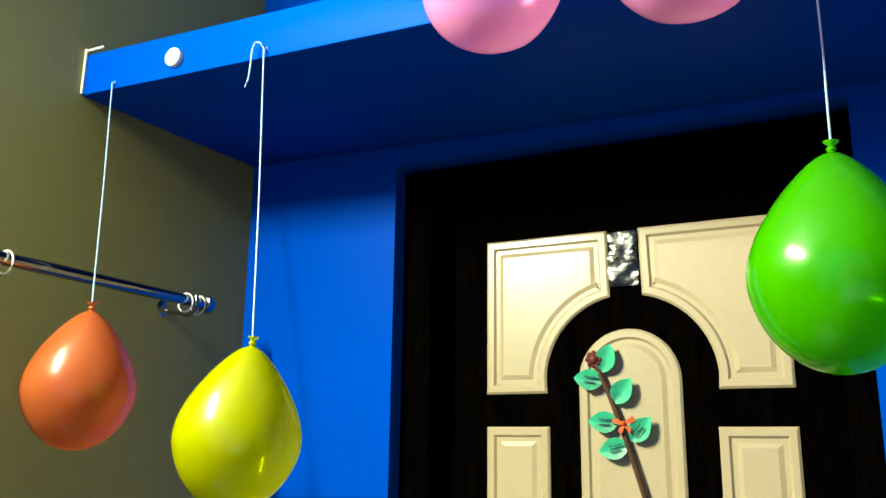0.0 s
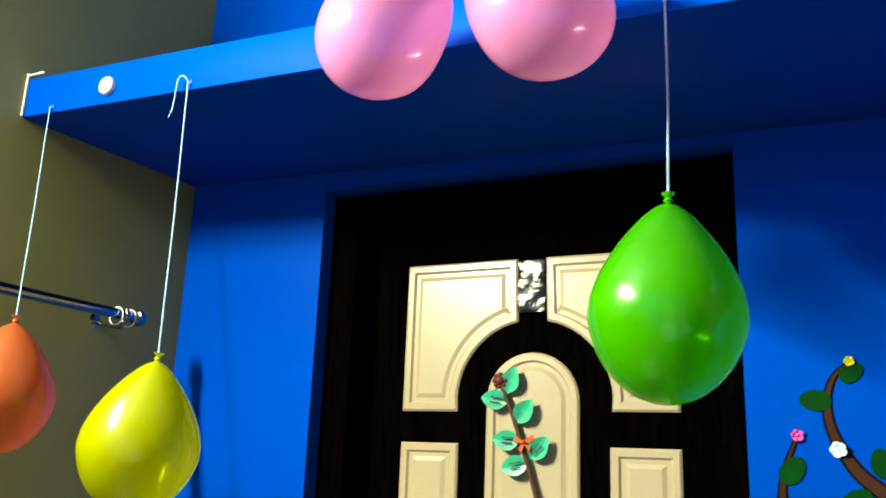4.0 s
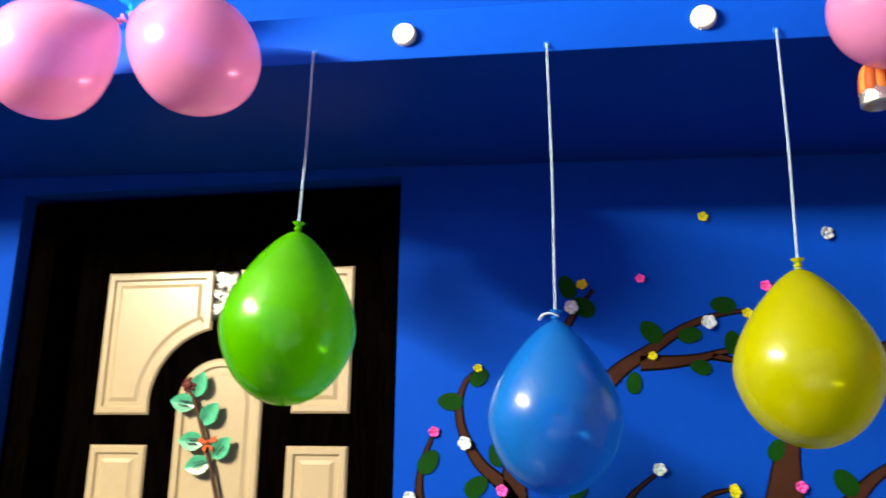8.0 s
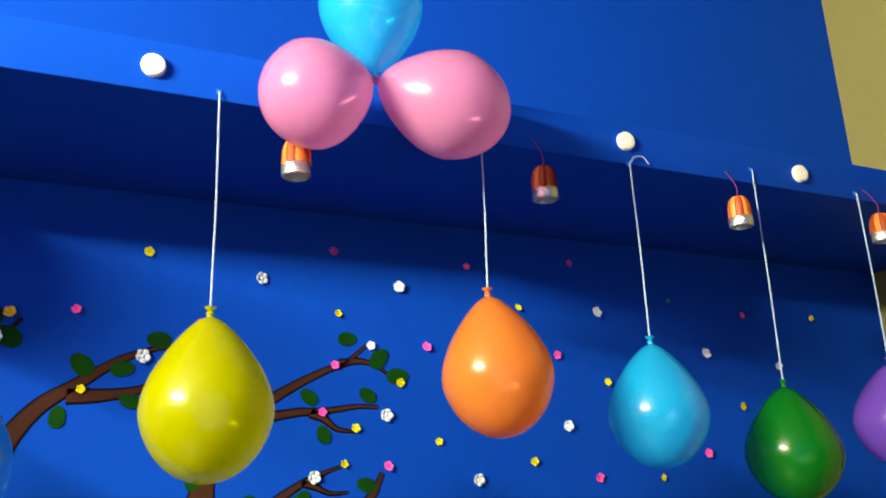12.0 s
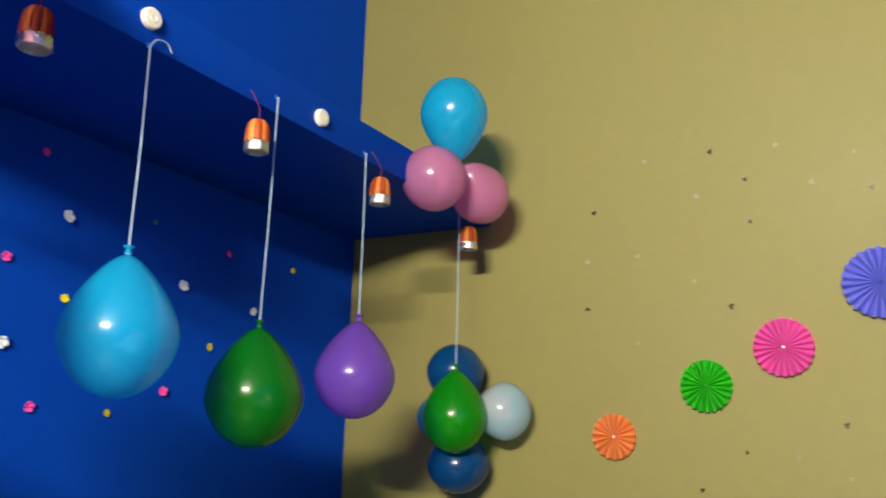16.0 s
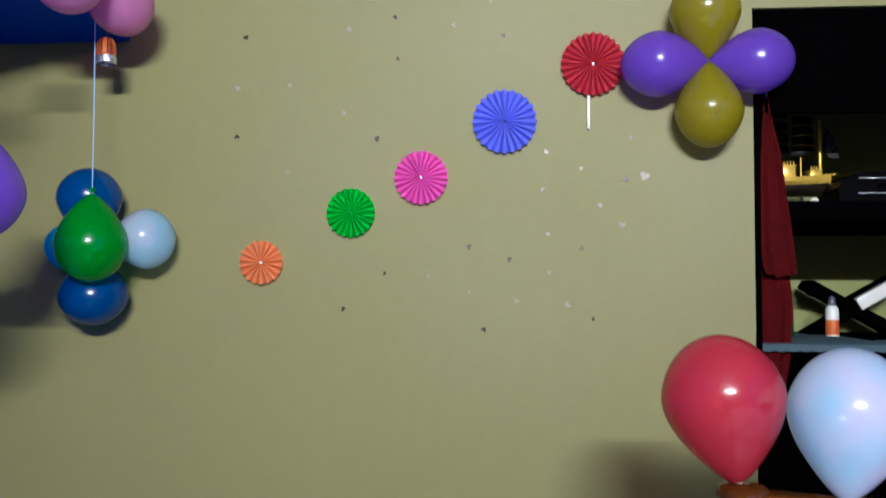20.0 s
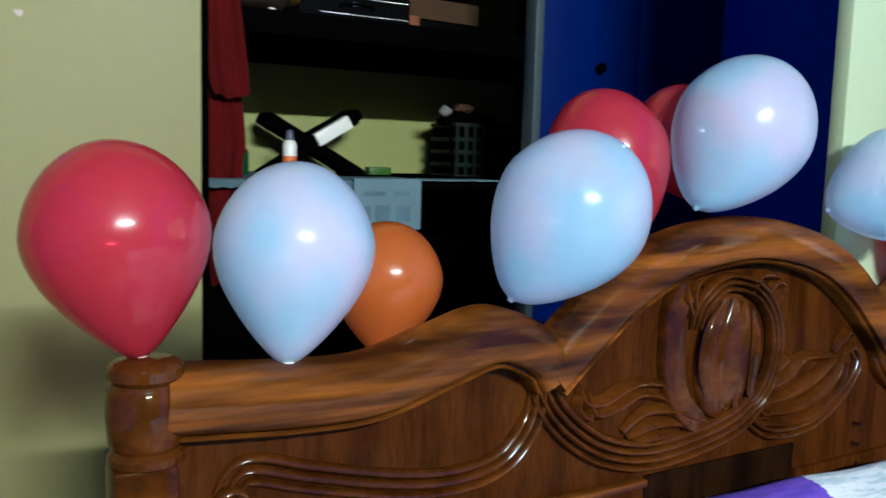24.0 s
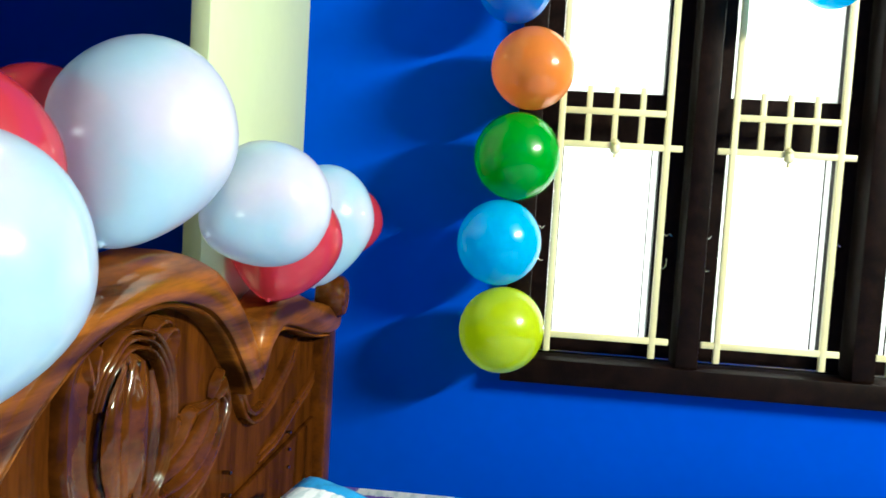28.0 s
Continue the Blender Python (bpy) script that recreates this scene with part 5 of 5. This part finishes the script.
    faded.color_ramp.elements[0].color, faded.color_ramp.elements[1].color = (0.35, 0.52, 0.58, 1), (1, 1, 1, 1)
    links.new(stroke.outputs["Fac"], faded.inputs["Fac"])
    print_.data_type, print_.blend_type = "RGBA", "MULTIPLY"
    print_.inputs["Factor"].default_value = 0.55
    links.new(tint.outputs["Result"], print_.inputs["A"])
    links.new(faded.outputs["Color"], print_.inputs["B"])
    links.new(print_.outputs["Result"], bsdf.inputs["Base Color"])
    relief = nodes.new("ShaderNodeBump")
    relief.inputs["Strength"].default_value, relief.inputs["Distance"].default_value = 0.3, 0.003
    links.new(weave.outputs["Fac"], relief.inputs["Height"])
    links.new(relief.outputs["Normal"], bsdf.inputs["Normal"])
    return mat


M_SHEET = checked("checked cotton")


def cushion(sx, sy, sz, n=22, power=0.45, seed=3):
    """A stuffed pillow with pinched corners and soft folds."""
    bm, top, bottom = bmesh.new(), [], []
    for i in range(n + 1):
        ru, rl = [], []
        for j in range(n + 1):
            u, v = 2 * i / n - 1, 2 * j / n - 1
            full = max(0.0, (1 - u ** 4) * (1 - v ** 4)) ** power
            pinch = 1 - 0.06 * (u * u + v * v - u * u * v * v * 2)
            fold = 0.006 * noise.noise((u * 3 + seed, v * 3, 0.0))
            x, y = sx / 2 * u * pinch, sy / 2 * v * pinch
            ru.append(bm.verts.new((x, y, sz * (0.5 * full) + fold)))
            rl.append(ru[-1] if i in (0, n) or j in (0, n) else bm.verts.new((x, y, -sz * 0.5 * full + fold)))
        top.append(ru)
        bottom.append(rl)
    for i in range(n):
        for j in range(n):
            bm.faces.new((top[i][j], top[i + 1][j], top[i + 1][j + 1], top[i][j + 1]))
            bm.faces.new((bottom[i][j], bottom[i][j + 1], bottom[i + 1][j + 1], bottom[i + 1][j]))
    return bm


mattress = tagged(part("mattress", boxes(((-0.94, -0.87, 0.0), (0.94, 0.87, 0.25)), bevel=0.05), M_SHEET), "mattress covered with a checked blue, white and purple sheet", "mattress")
mattress.matrix_world = pose(0.99, YC, 0.39)
pillow = tagged(part("pillow", cushion(0.37, 0.68, 0.15), M_SHEET, None, "", 180), "pillow in a checked blue, white and purple cover", "pillow")
pillow.matrix_world = pose(1.765, -1.375, 0.703, -3, -17, -9)

# ---- the niche and what it holds ----
def shelf(name, z0, z1, x0, label):
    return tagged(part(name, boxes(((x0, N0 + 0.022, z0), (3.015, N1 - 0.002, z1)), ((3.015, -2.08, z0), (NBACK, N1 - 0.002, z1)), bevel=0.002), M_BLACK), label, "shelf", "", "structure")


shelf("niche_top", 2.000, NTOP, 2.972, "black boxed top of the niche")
# front board set low to shade the niche's upper back wall
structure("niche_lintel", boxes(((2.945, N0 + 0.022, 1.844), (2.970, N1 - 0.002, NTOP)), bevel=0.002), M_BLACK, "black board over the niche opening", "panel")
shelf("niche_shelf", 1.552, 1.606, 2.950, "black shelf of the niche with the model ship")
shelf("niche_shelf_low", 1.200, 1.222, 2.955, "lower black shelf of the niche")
# black sheet in place of the deep shade below the shelf
structure("niche_shade", boxes(((NBACK - 0.03, -2.08, 0), (NBACK - 0.002, N1, 1.198))), M_BLACK, "black sheet standing in for shade under the lower shelf", "panel")
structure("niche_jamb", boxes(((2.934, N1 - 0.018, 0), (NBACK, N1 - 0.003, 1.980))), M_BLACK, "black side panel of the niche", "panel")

# unseen black end, added to close the niche's dark far side
structure("niche_end", boxes(((3.012, -2.10, 0), (NBACK, -2.082, NTOP))), M_BLACK, "unseen black sheet closing the niche behind the cupboard", "panel")

M_CLOTH = material("dark red cloth", (0.115, 0.006, 0.006), 0.95, specular=0.1, vary=0.3, scale=12, bump=0.4, bump_scale=200)
garment = thing("hanging_cloth", pose(2.965, -0.700, 0), "dark red folded cloth hanging at the niche's edge", "cloth")


def drape(edges, x0, folds, deep, seed, hem=0.0):
    """A hanging cloth between two edge lines: (z, near edge, far edge), with soft vertical folds and thickness."""
    bm, rows, n = bmesh.new(), [], 26
    left, right = (smooth_line([(0, e[k], e[0]) for e in edges], 6) for k in (1, 2))
    for i, (p, q) in enumerate(zip(left, right)):
        t, row = i / (len(left) - 1), []
        for k in range(n + 1):
            u = k / n
            bend = math.sin(folds * 2 * math.pi * u + seed + 1.1 * t) + 0.5 * math.sin(folds * 4.6 * math.pi * u - 2.0 * t + seed)
            roll = hem * max(0.0, (t - 0.86) / 0.14) ** 2
            row.append(bm.verts.new((x0 - deep * bend * (0.4 + 0.6 * t) - roll, p.y + (q.y - p.y) * u, p.z + (q.z - p.z) * u + 0.004 * bend * t)))
        rows.append(row)
    for a, b in zip(rows, rows[1:]):
        for k in range(n):
            bm.faces.new((a[k], a[k + 1], b[k + 1], b[k]))
    bmesh.ops.solidify(bm, geom=bm.faces[:], thickness=0.004)
    return bm


part("lower_fold", drape([(1.52, 0.042, -0.040), (1.42, 0.044, -0.050), (1.34, 0.043, -0.058), (1.285, 0.043, -0.060), (1.276, 0.043, -0.055), (1.21, 0.042, -0.052), (1.15, 0.038, -0.044), (1.08, 0.030, -0.030), (0.98, 0.020, -0.012)], 0.006, 1.4, 0.009, 2.1), M_CLOTH, garment, "", 60)
part("upper_fold", drape([(1.90, 0.022, 0.008), (1.838, 0.024, 0.002), (1.73, 0.030, -0.022), (1.62, 0.036, -0.035), (1.51, 0.040, -0.049), (1.44, 0.030, -0.055), (1.405, 0.022, -0.056)], -0.020, 1.1, 0.007, 0.4, 0.012), M_CLOTH, garment, "", 60)
part("hook", tube([(-0.020, 0.045, 1.900), (-0.024, 0.030, 1.905), (-0.024, 0.016, 1.902), (-0.022, 0.014, 1.885)], 0.003, 6), M_CHROME, garment)

M_BRASS = material("polished brass", (0.95, 0.62, 0.08), 0.32, metal=0.35, vary=0.25, scale=30)
M_SAIL = material("dark bronze sail", (0.014, 0.009, 0.004), 0.4, metal=0.3, vary=0.5, scale=60)
ship = thing("model_ship", pose(3.30, -0.850, 1.606), "brass model sailing ship with dark ribbed sails", "model ship")


def ship_hull(y0, y1, low, deck, wide, rise):
    """A boat shell from stern to bow with a rising sheer line and a flat deck."""
    bm, rows = bmesh.new(), []
    for i in range(17):
        t = i / 16
        w = wide * math.sin(math.pi * (0.10 + 0.86 * t)) ** 0.6
        lift = rise * (2 * t - 1) ** 2
        y = y0 + (y1 - y0) * t
        rows.append([bm.verts.new(p) for p in ((-w, y, deck + lift), (-w * 0.92, y, deck - 0.012 + lift * 0.8), (-w * 0.6, y, low + 0.010 + lift * 0.5), (0, y, low + lift * 0.6), (w * 0.6, y, low + 0.010 + lift * 0.5), (w * 0.92, y, deck - 0.012 + lift * 0.8), (w, y, deck + lift))])
    for a, b in zip(rows, rows[1:]):
        for k in range(6):
            bm.faces.new((a[k], a[k + 1], b[k + 1], b[k]))
        bm.faces.new((a[0], b[0], b[6], a[6]))
    bm.faces.new(rows[0])
    bm.faces.new(rows[-1][::-1])
    return bm


part("hull", ship_hull(0.125, -0.132, 0.076, 0.106, 0.034, 0.012), M_BRASS, ship)
part("keel", ship_hull(0.110, -0.126, 0.046, 0.082, 0.026, 0.008), M_SAIL, ship, "black underside of the hull")
part("stand", boxes(((-0.03, -0.07, 0.0), (0.03, 0.07, 0.006)), ((-0.005, -0.050, 0.006), (0.005, -0.042, 0.056)), ((-0.005, 0.042, 0.006), (0.005, 0.050, 0.056))), M_SAIL, ship)
for y0, y1, z1 in ((-0.022, 0.016, 0.140), (0.040, 0.078, 0.126), (-0.098, -0.066, 0.124)):
    part("cabin", boxes(((-0.022, y0, 0.104), (0.022, y1, z1)), ((-0.024, y0 - 0.003, z1), (0.024, y1 + 0.003, z1 + 0.004)), bevel=0.0015), M_BRASS, ship)
    for k in range(4):
        y = y0 + (y1 - y0) * (k + 0.5) / 4
        part("railing_post", lathe([(0.0022, z1 + 0.004), (0.0016, z1 + 0.012), (0.0024, z1 + 0.014), (0.0, z1 + 0.016)], 8, pose(-0.020, y, 0)), M_BRASS, ship)
for y, top in ((0.112, 0.27), (0.035, 0.315), (-0.045, 0.295)):
    part("mast", lathe([(0.0030, 0.10), (0.0018, top)], 8, pose(0, y, 0)), M_BRASS, ship)
part("mast", lathe([(0.0055, 0.11), (0.0065, 0.13), (0.0045, 0.136), (0.0052, 0.19), (0.0060, 0.194), (0.0045, 0.200), (0.0050, 0.25), (0.0060, 0.254), (0.0035, 0.258), (0.0040, 0.283), (0.0, 0.288)], 12, pose(-0.010, -0.099, 0)), M_BRASS, ship, "thick bright brass mast")
for y0, y1, low, high in ((0.070, -0.002, 0.171, 0.318), (-0.011, -0.078, 0.171, 0.294), (0.140, 0.086, 0.18, 0.275)):
    sail, grid, n = bmesh.new(), [], 20
    for j in range(n + 1):
        t = j / n
        scallop = 0.005 * abs(math.sin(math.pi * 4 * t))
        grid.append([sail.verts.new((-0.012 - 0.010 * math.sin(math.pi * i / 6) - 0.004 * abs(math.sin(math.pi * 4 * t)), y0 - 0.006 * t + (y1 - y0 + 0.012 * t - scallop) * i / 6, low + (high - low) * t)) for i in range(7)])
    for a, b in zip(grid, grid[1:]):
        for i in range(6):
            sail.faces.new((a[i], a[i + 1], b[i + 1], b[i]))
    bmesh.ops.solidify(sail, geom=sail.faces[:], thickness=0.0015)
    cloth = part("sail", sail, M_SAIL, ship)
    for k in range(1, 4):
        z = low + (high - low) * k / 4
        part("yard", tube([(-0.020, y0 - 0.002, z), (-0.027, (y0 + y1) / 2, z + 0.002), (-0.020, y1, z)], 0.0013, 6, 3), M_BRASS, cloth)
for k in range(3):
    leaf_ = bmesh.new()
    a0, a1 = radians(8 + 25 * k), radians(30 + 25 * k)
    plate([(-0.004, -0.104 - 0.022 * math.cos(a0), 0.165 + 0.02 * math.sin(a0))] + [(-0.004, -0.104 - 0.054 * math.cos(a0 + (a1 - a0) * j / 4), 0.150 + 0.115 * math.sin(a0 + (a1 - a0) * j / 4)) for j in range(5)]
          + [(-0.004, -0.104 - 0.022 * math.cos(a1), 0.165 + 0.02 * math.sin(a1))], 0.002, (-1, 0, 0), leaf_)
    part("fan_sail", leaf_, M_SAIL, ship)
part("bowsprit", tube([(0, -0.125, 0.112), (-0.002, -0.148, 0.118)], 0.0025, 6), M_BRASS, ship)
pebble = bmesh.new()
bmesh.ops.create_icosphere(pebble, subdivisions=2, radius=1.0, matrix=Matrix.Diagonal((0.010, 0.012, 0.008, 1)))
tagged(part("pebble", pebble, M_WHITE), "small white pebble before the model ship", "pebble").matrix_world = pose(3.02, -0.835, 1.6135)

case = thing("black_case", pose(3.25, -1.113, 1.606), "black hard case with two silver lines", "case")
M_MOULD = material("black moulded plastic", (0.0012, 0.0012, 0.0014), 0.5, specular=0.03, vary=0.2, bump=0.1)
shell = bmesh.new()
plate([(-0.09, y, z) for y, z in ((0.158, 0.0), (0.158, 0.060), (0.145, 0.080), (0.108, 0.103), (0.06, 0.108), (0.0, 0.110), (-0.145, 0.108), (-0.158, 0.098), (-0.158, 0.0))], 0.18, (1, 0, 0), shell)
part("shell", shell, M_MOULD, case, "", 20)
for z in (0.043, 0.087):
    part("silver_line", boxes(((-0.0915, -0.150, z - 0.0012), (-0.089, 0.104, z + 0.0012))), M_FOIL, case)
part("latch", boxes(((-0.096, -0.016, 0.062), (-0.089, 0.012, 0.077)), bevel=0.002), M_CHROME, case)
part("handle", tube([(-0.092, 0.045, 0.058), (-0.102, 0.040, 0.068), (-0.102, -0.040, 0.068), (-0.092, -0.045, 0.058)], 0.0035, 8), M_MOULD, case)

M_CARD = material("brown cardboard", (0.060, 0.034, 0.017), 0.9, specular=0.1, vary=0.15, scale=20)
tagged(part("wooden_block", boxes(((3.35, -1.404, 1.6065), (3.43, -1.350, 1.7000)), bevel=0.002), material("orange brown wood", (0.16, 0.045, 0.012), 0.6, vary=0.2, scale=20)), "small orange brown block under the cardboard box", "block")
tagged(part("dark_box", boxes(((3.40, -1.630, 1.6065), (3.56, -1.412, 1.7000)), bevel=0.004), M_MOULD), "black box under the cardboard box", "box")
carton = thing("cardboard_box", pose(3.48, -1.500, 1.7005, 1, 0, 0), "open brown cardboard box full of black cables", "box")
part("bottom", boxes(((-0.09, -0.136, 0.0), (0.09, 0.136, 0.004))), M_CARD, carton)
for lo, hi in (((-0.09, -0.136, 0.004), (-0.086, 0.136, 0.062)), ((0.086, -0.136, 0.004), (0.09, 0.136, 0.062)), ((-0.086, -0.136, 0.004), (0.086, -0.132, 0.062)), ((-0.086, 0.132, 0.004), (0.086, 0.136, 0.062))):
    part("wall", boxes((lo, hi)), M_CARD, carton)
M_CABLE = material("black cable", (0.012, 0.012, 0.012), 0.45)
for k in range(9):
    r = random.Random(k)
    pts = [(r.uniform(-0.06, 0.06), r.uniform(-0.12, 0.12), r.uniform(0.045, 0.125)) for _ in range(7)]
    part("cable", tube(pts, 0.0055, 6, 5), M_CABLE, carton)
part("cable", tube([(-0.06, 0.10, 0.055), (-0.07, 0.15, 0.125), (-0.075, 0.19, 0.110), (-0.078, 0.205, 0.080), (-0.078, 0.20, 0.040), (-0.07, 0.150, 0.050)], 0.0045, 6, 6), M_CABLE, carton)
for y, z in ((0.075, 0.115), (0.02, 0.125)):
    part("plug", boxes(((-0.035, y - 0.016, z - 0.02), (0.0, y + 0.016, z + 0.016)), bevel=0.006), M_CABLE, carton)

stand = thing("book_stand", pose(3.46, -1.098, 1.222), "black folding book stand with an open white page", "book stand")
for cy, cz, half, wide, turn in ((-0.006, 0.080, 0.172, 0.017, 29), (0.004, 0.080, 0.168, 0.015, -32)):
    slab = part("board", boxes(((-0.055, -half, -wide), (0.055, half, wide)), bevel=0.008), M_BLACK, stand)
    slab.matrix_local = pose(0.0 if turn > 0 else 0.002, cy, cz, turn, 0, 0)
knob_ = bmesh.new()
bmesh.ops.create_uvsphere(knob_, u_segments=16, v_segments=10, radius=1.0, matrix=Matrix.Translation((-0.03, 0.125, 0.146)) @ Matrix.Diagonal((0.034, 0.030, 0.025, 1)))
part("rounded_end", knob_, M_BLACK, stand)
cover = part("cover", boxes(((-0.065, -0.085, -0.016), (0.055, 0.085, 0.016)), bevel=0.005), M_BLACK, stand, "black book cover")
cover.matrix_local = pose(-0.004, -0.066, 0.140, -30, 0, 0)
page = part("page", boxes(((-0.012, -0.060, -0.020), (0.012, 0.060, 0.020)), bevel=0.003), M_WHITE, stand, "white page block")
page.matrix_local = pose(-0.066, -0.049, 0.128, -30, 0, 0)

bottle = thing("glue_bottle", pose(3.33, -0.992, 1.222), "small white bottle with an orange label on the lower shelf", "bottle")
part("body", lathe([(0.0, 0.0), (0.0185, 0.0), (0.0195, 0.004), (0.0195, 0.080), (0.017, 0.090), (0.011, 0.096)], 24), M_WHITE, bottle)
part("label", lathe([(0.0199, 0.006), (0.0199, 0.052)], 24, cap=False), material("orange label", (0.60, 0.13, 0.02), 0.4, vary=0.3, scale=60), bottle, "orange label")
part("cap", lathe([(0.0112, 0.096), (0.0118, 0.098), (0.009, 0.118), (0.005, 0.124), (0.0, 0.125)], 16), material("grey cap", (0.10, 0.10, 0.14), 0.3), bottle)
green = thing("green_bottle", pose(3.30, -0.838, 1.222), "green glass bottle beside the cloth", "bottle")
M_GREENG = material("green glass", (0.004, 0.06, 0.02), 0.08, specular=0.7, translucent=0.2)
part("body", lathe([(0.0, 0.0), (0.026, 0.0), (0.027, 0.006), (0.027, 0.06), (0.011, 0.085), (0.010, 0.115), (0.012, 0.118), (0.010, 0.122)], 20), M_GREENG, green)
part("cap", lathe([(0.0125, 0.119), (0.0125, 0.135), (0.0, 0.136)], 16), material("dark green cap", (0.01, 0.09, 0.05), 0.4), green)
M_PAPERB = material("pale blue paper", (0.11, 0.17, 0.19), 0.7, vary=0.15, scale=25)
M_PRINT = material("faded blue print", (0.075, 0.125, 0.155), 0.7, vary=0.3, scale=40)
# edge paper, its depth to 3.58 added to bounce light onto the back wall
lining = bmesh.new()
rows = []
for k in range(41):
    y = -0.660 - 0.356 * k / 40
    rows.append([lining.verts.new(p) for p in ((3.58, y, 1.2230), (2.955, y, 1.2245), (2.9495, y, 1.2215), (2.9480 - 0.0012 * math.sin(k * 0.9), y, 1.2040 + 0.0015 * math.sin(k * 1.7)))])
for a, b in zip(rows, rows[1:]):
    for k in range(3):
        lining.faces.new((a[k], a[k + 1], b[k + 1], b[k]))
bmesh.ops.solidify(lining, geom=lining.faces[:], thickness=0.0008)
strip = tagged(part("shelf_paper", lining, M_PAPERB), "pale blue paper folded over the shelf edge, extended back to bounce light", "paper")
sheet = tagged(part("paper_sheet", boxes(((2.949, -1.205, 1.099), (2.952, -1.020, 1.2265)), ((2.952, -1.205, 1.2235), (3.10, -1.020, 1.2265))), M_PAPERB), "pale blue paper sheet hanging from the shelf edge", "paper")
for y, z, w, h in ((-1.098, 1.137, 0.021, 0.025), (-1.050, 1.140, 0.016, 0.020), (-1.075, 1.190, 0.030, 0.006), (-1.150, 1.190, 0.022, 0.006), (-1.155, 1.140, 0.020, 0.020)):
    part("print", boxes(((2.9482, y - w, z - h), (2.9489, y + w, z + h))), M_PRINT, sheet)
tagged(part("shelf_edge_paper", boxes(((2.951, -1.450, 1.2225), (3.06, -1.210, 1.2250))), M_PAPERB), "thin pale paper on the lower shelf's edge", "paper")
# green lowered almost to black to carry the shadow in this corner
M_BASKET = material("green plastic darkened for shade", (0.002, 0.008, 0.0026), 0.6, specular=0.2, vary=0.3, scale=40, bump=0.4, bump_scale=120)
crate = thing("plastic_crate", pose(3.42, -1.640, 1.222), "green slatted plastic crate, darkened for shade, with odds and ends", "crate")
part("bottom", boxes(((-0.08, -0.105, 0.0), (0.08, 0.105, 0.006)), bevel=0.002), M_BASKET, crate)
for k in range(7):
    y = -0.098 + 0.196 * k / 6
    part("upright", boxes(((-0.084, y - 0.006, 0.006), (-0.078, y + 0.006, 0.160)), bevel=0.0015), M_BASKET, crate)
for z in (0.03, 0.07, 0.11, 0.155):
    part("slat", boxes(((-0.080, -0.105, z), (-0.074, 0.105, z + 0.013)), ((-0.074, 0.099, z), (0.08, 0.105, z + 0.013)), ((-0.074, -0.105, z), (0.08, -0.099, z + 0.013)), bevel=0.0015), M_BASKET, crate)
# solid black block keeps the crate's inside dark
part("lining", boxes(((-0.070, -0.098, 0.006), (0.074, 0.098, 0.150))), M_BLACK, crate)
crumple = bmesh.new()
bmesh.ops.create_icosphere(crumple, subdivisions=3, radius=1.0)
for v in crumple.verts:
    v.co *= 1 + 0.35 * noise.noise(v.co * 2.2)
part("crumpled_paper", crumple, M_CARD, crate).matrix_local = pose(-0.02, 0.042, 0.215) @ Matrix.Diagonal((0.03, 0.032, 0.018, 1))
rag = bmesh.new()
bmesh.ops.create_icosphere(rag, subdivisions=3, radius=1.0)
for v in rag.verts:
    v.co *= 1 + 0.4 * noise.noise(v.co * 1.7 + Vector((3, 1, 0)))
part("dark_rag", rag, M_BLACK, crate).matrix_local = pose(-0.01, 0.02, 0.175) @ Matrix.Diagonal((0.06, 0.10, 0.035, 1))
stick = thing("dark_stick", pose(3.33, -1.506, 1.2225), "thin dark stick with a pale rag on top", "stick")
part("shaft", tube([(0, -0.018, 0.0), (0, -0.010, 0.08), (0, 0.0, 0.18)], 0.0045, 8), M_BLACK, stick)
knot_ = bmesh.new()
bmesh.ops.create_icosphere(knot_, subdivisions=3, radius=1.0)
for v in knot_.verts:
    v.co *= 1 + 0.4 * noise.noise(v.co * 1.9 + Vector((0, 2, 5)))
part("pale_rag", knot_, material("grey rag", (0.16, 0.16, 0.14), 0.9, vary=0.2), stick, "pale crumpled rag").matrix_local = pose(0, 0.014, 0.200) @ Matrix.Diagonal((0.014, 0.019, 0.016, 1))
tagged(part("small_block", boxes(((3.38, -1.335, 1.2225), (3.42, -1.262, 1.246)), bevel=0.003), material("lime plastic", (0.035, 0.09, 0.008), 0.5, vary=0.2)), "small lime green block on the lower shelf", "block")
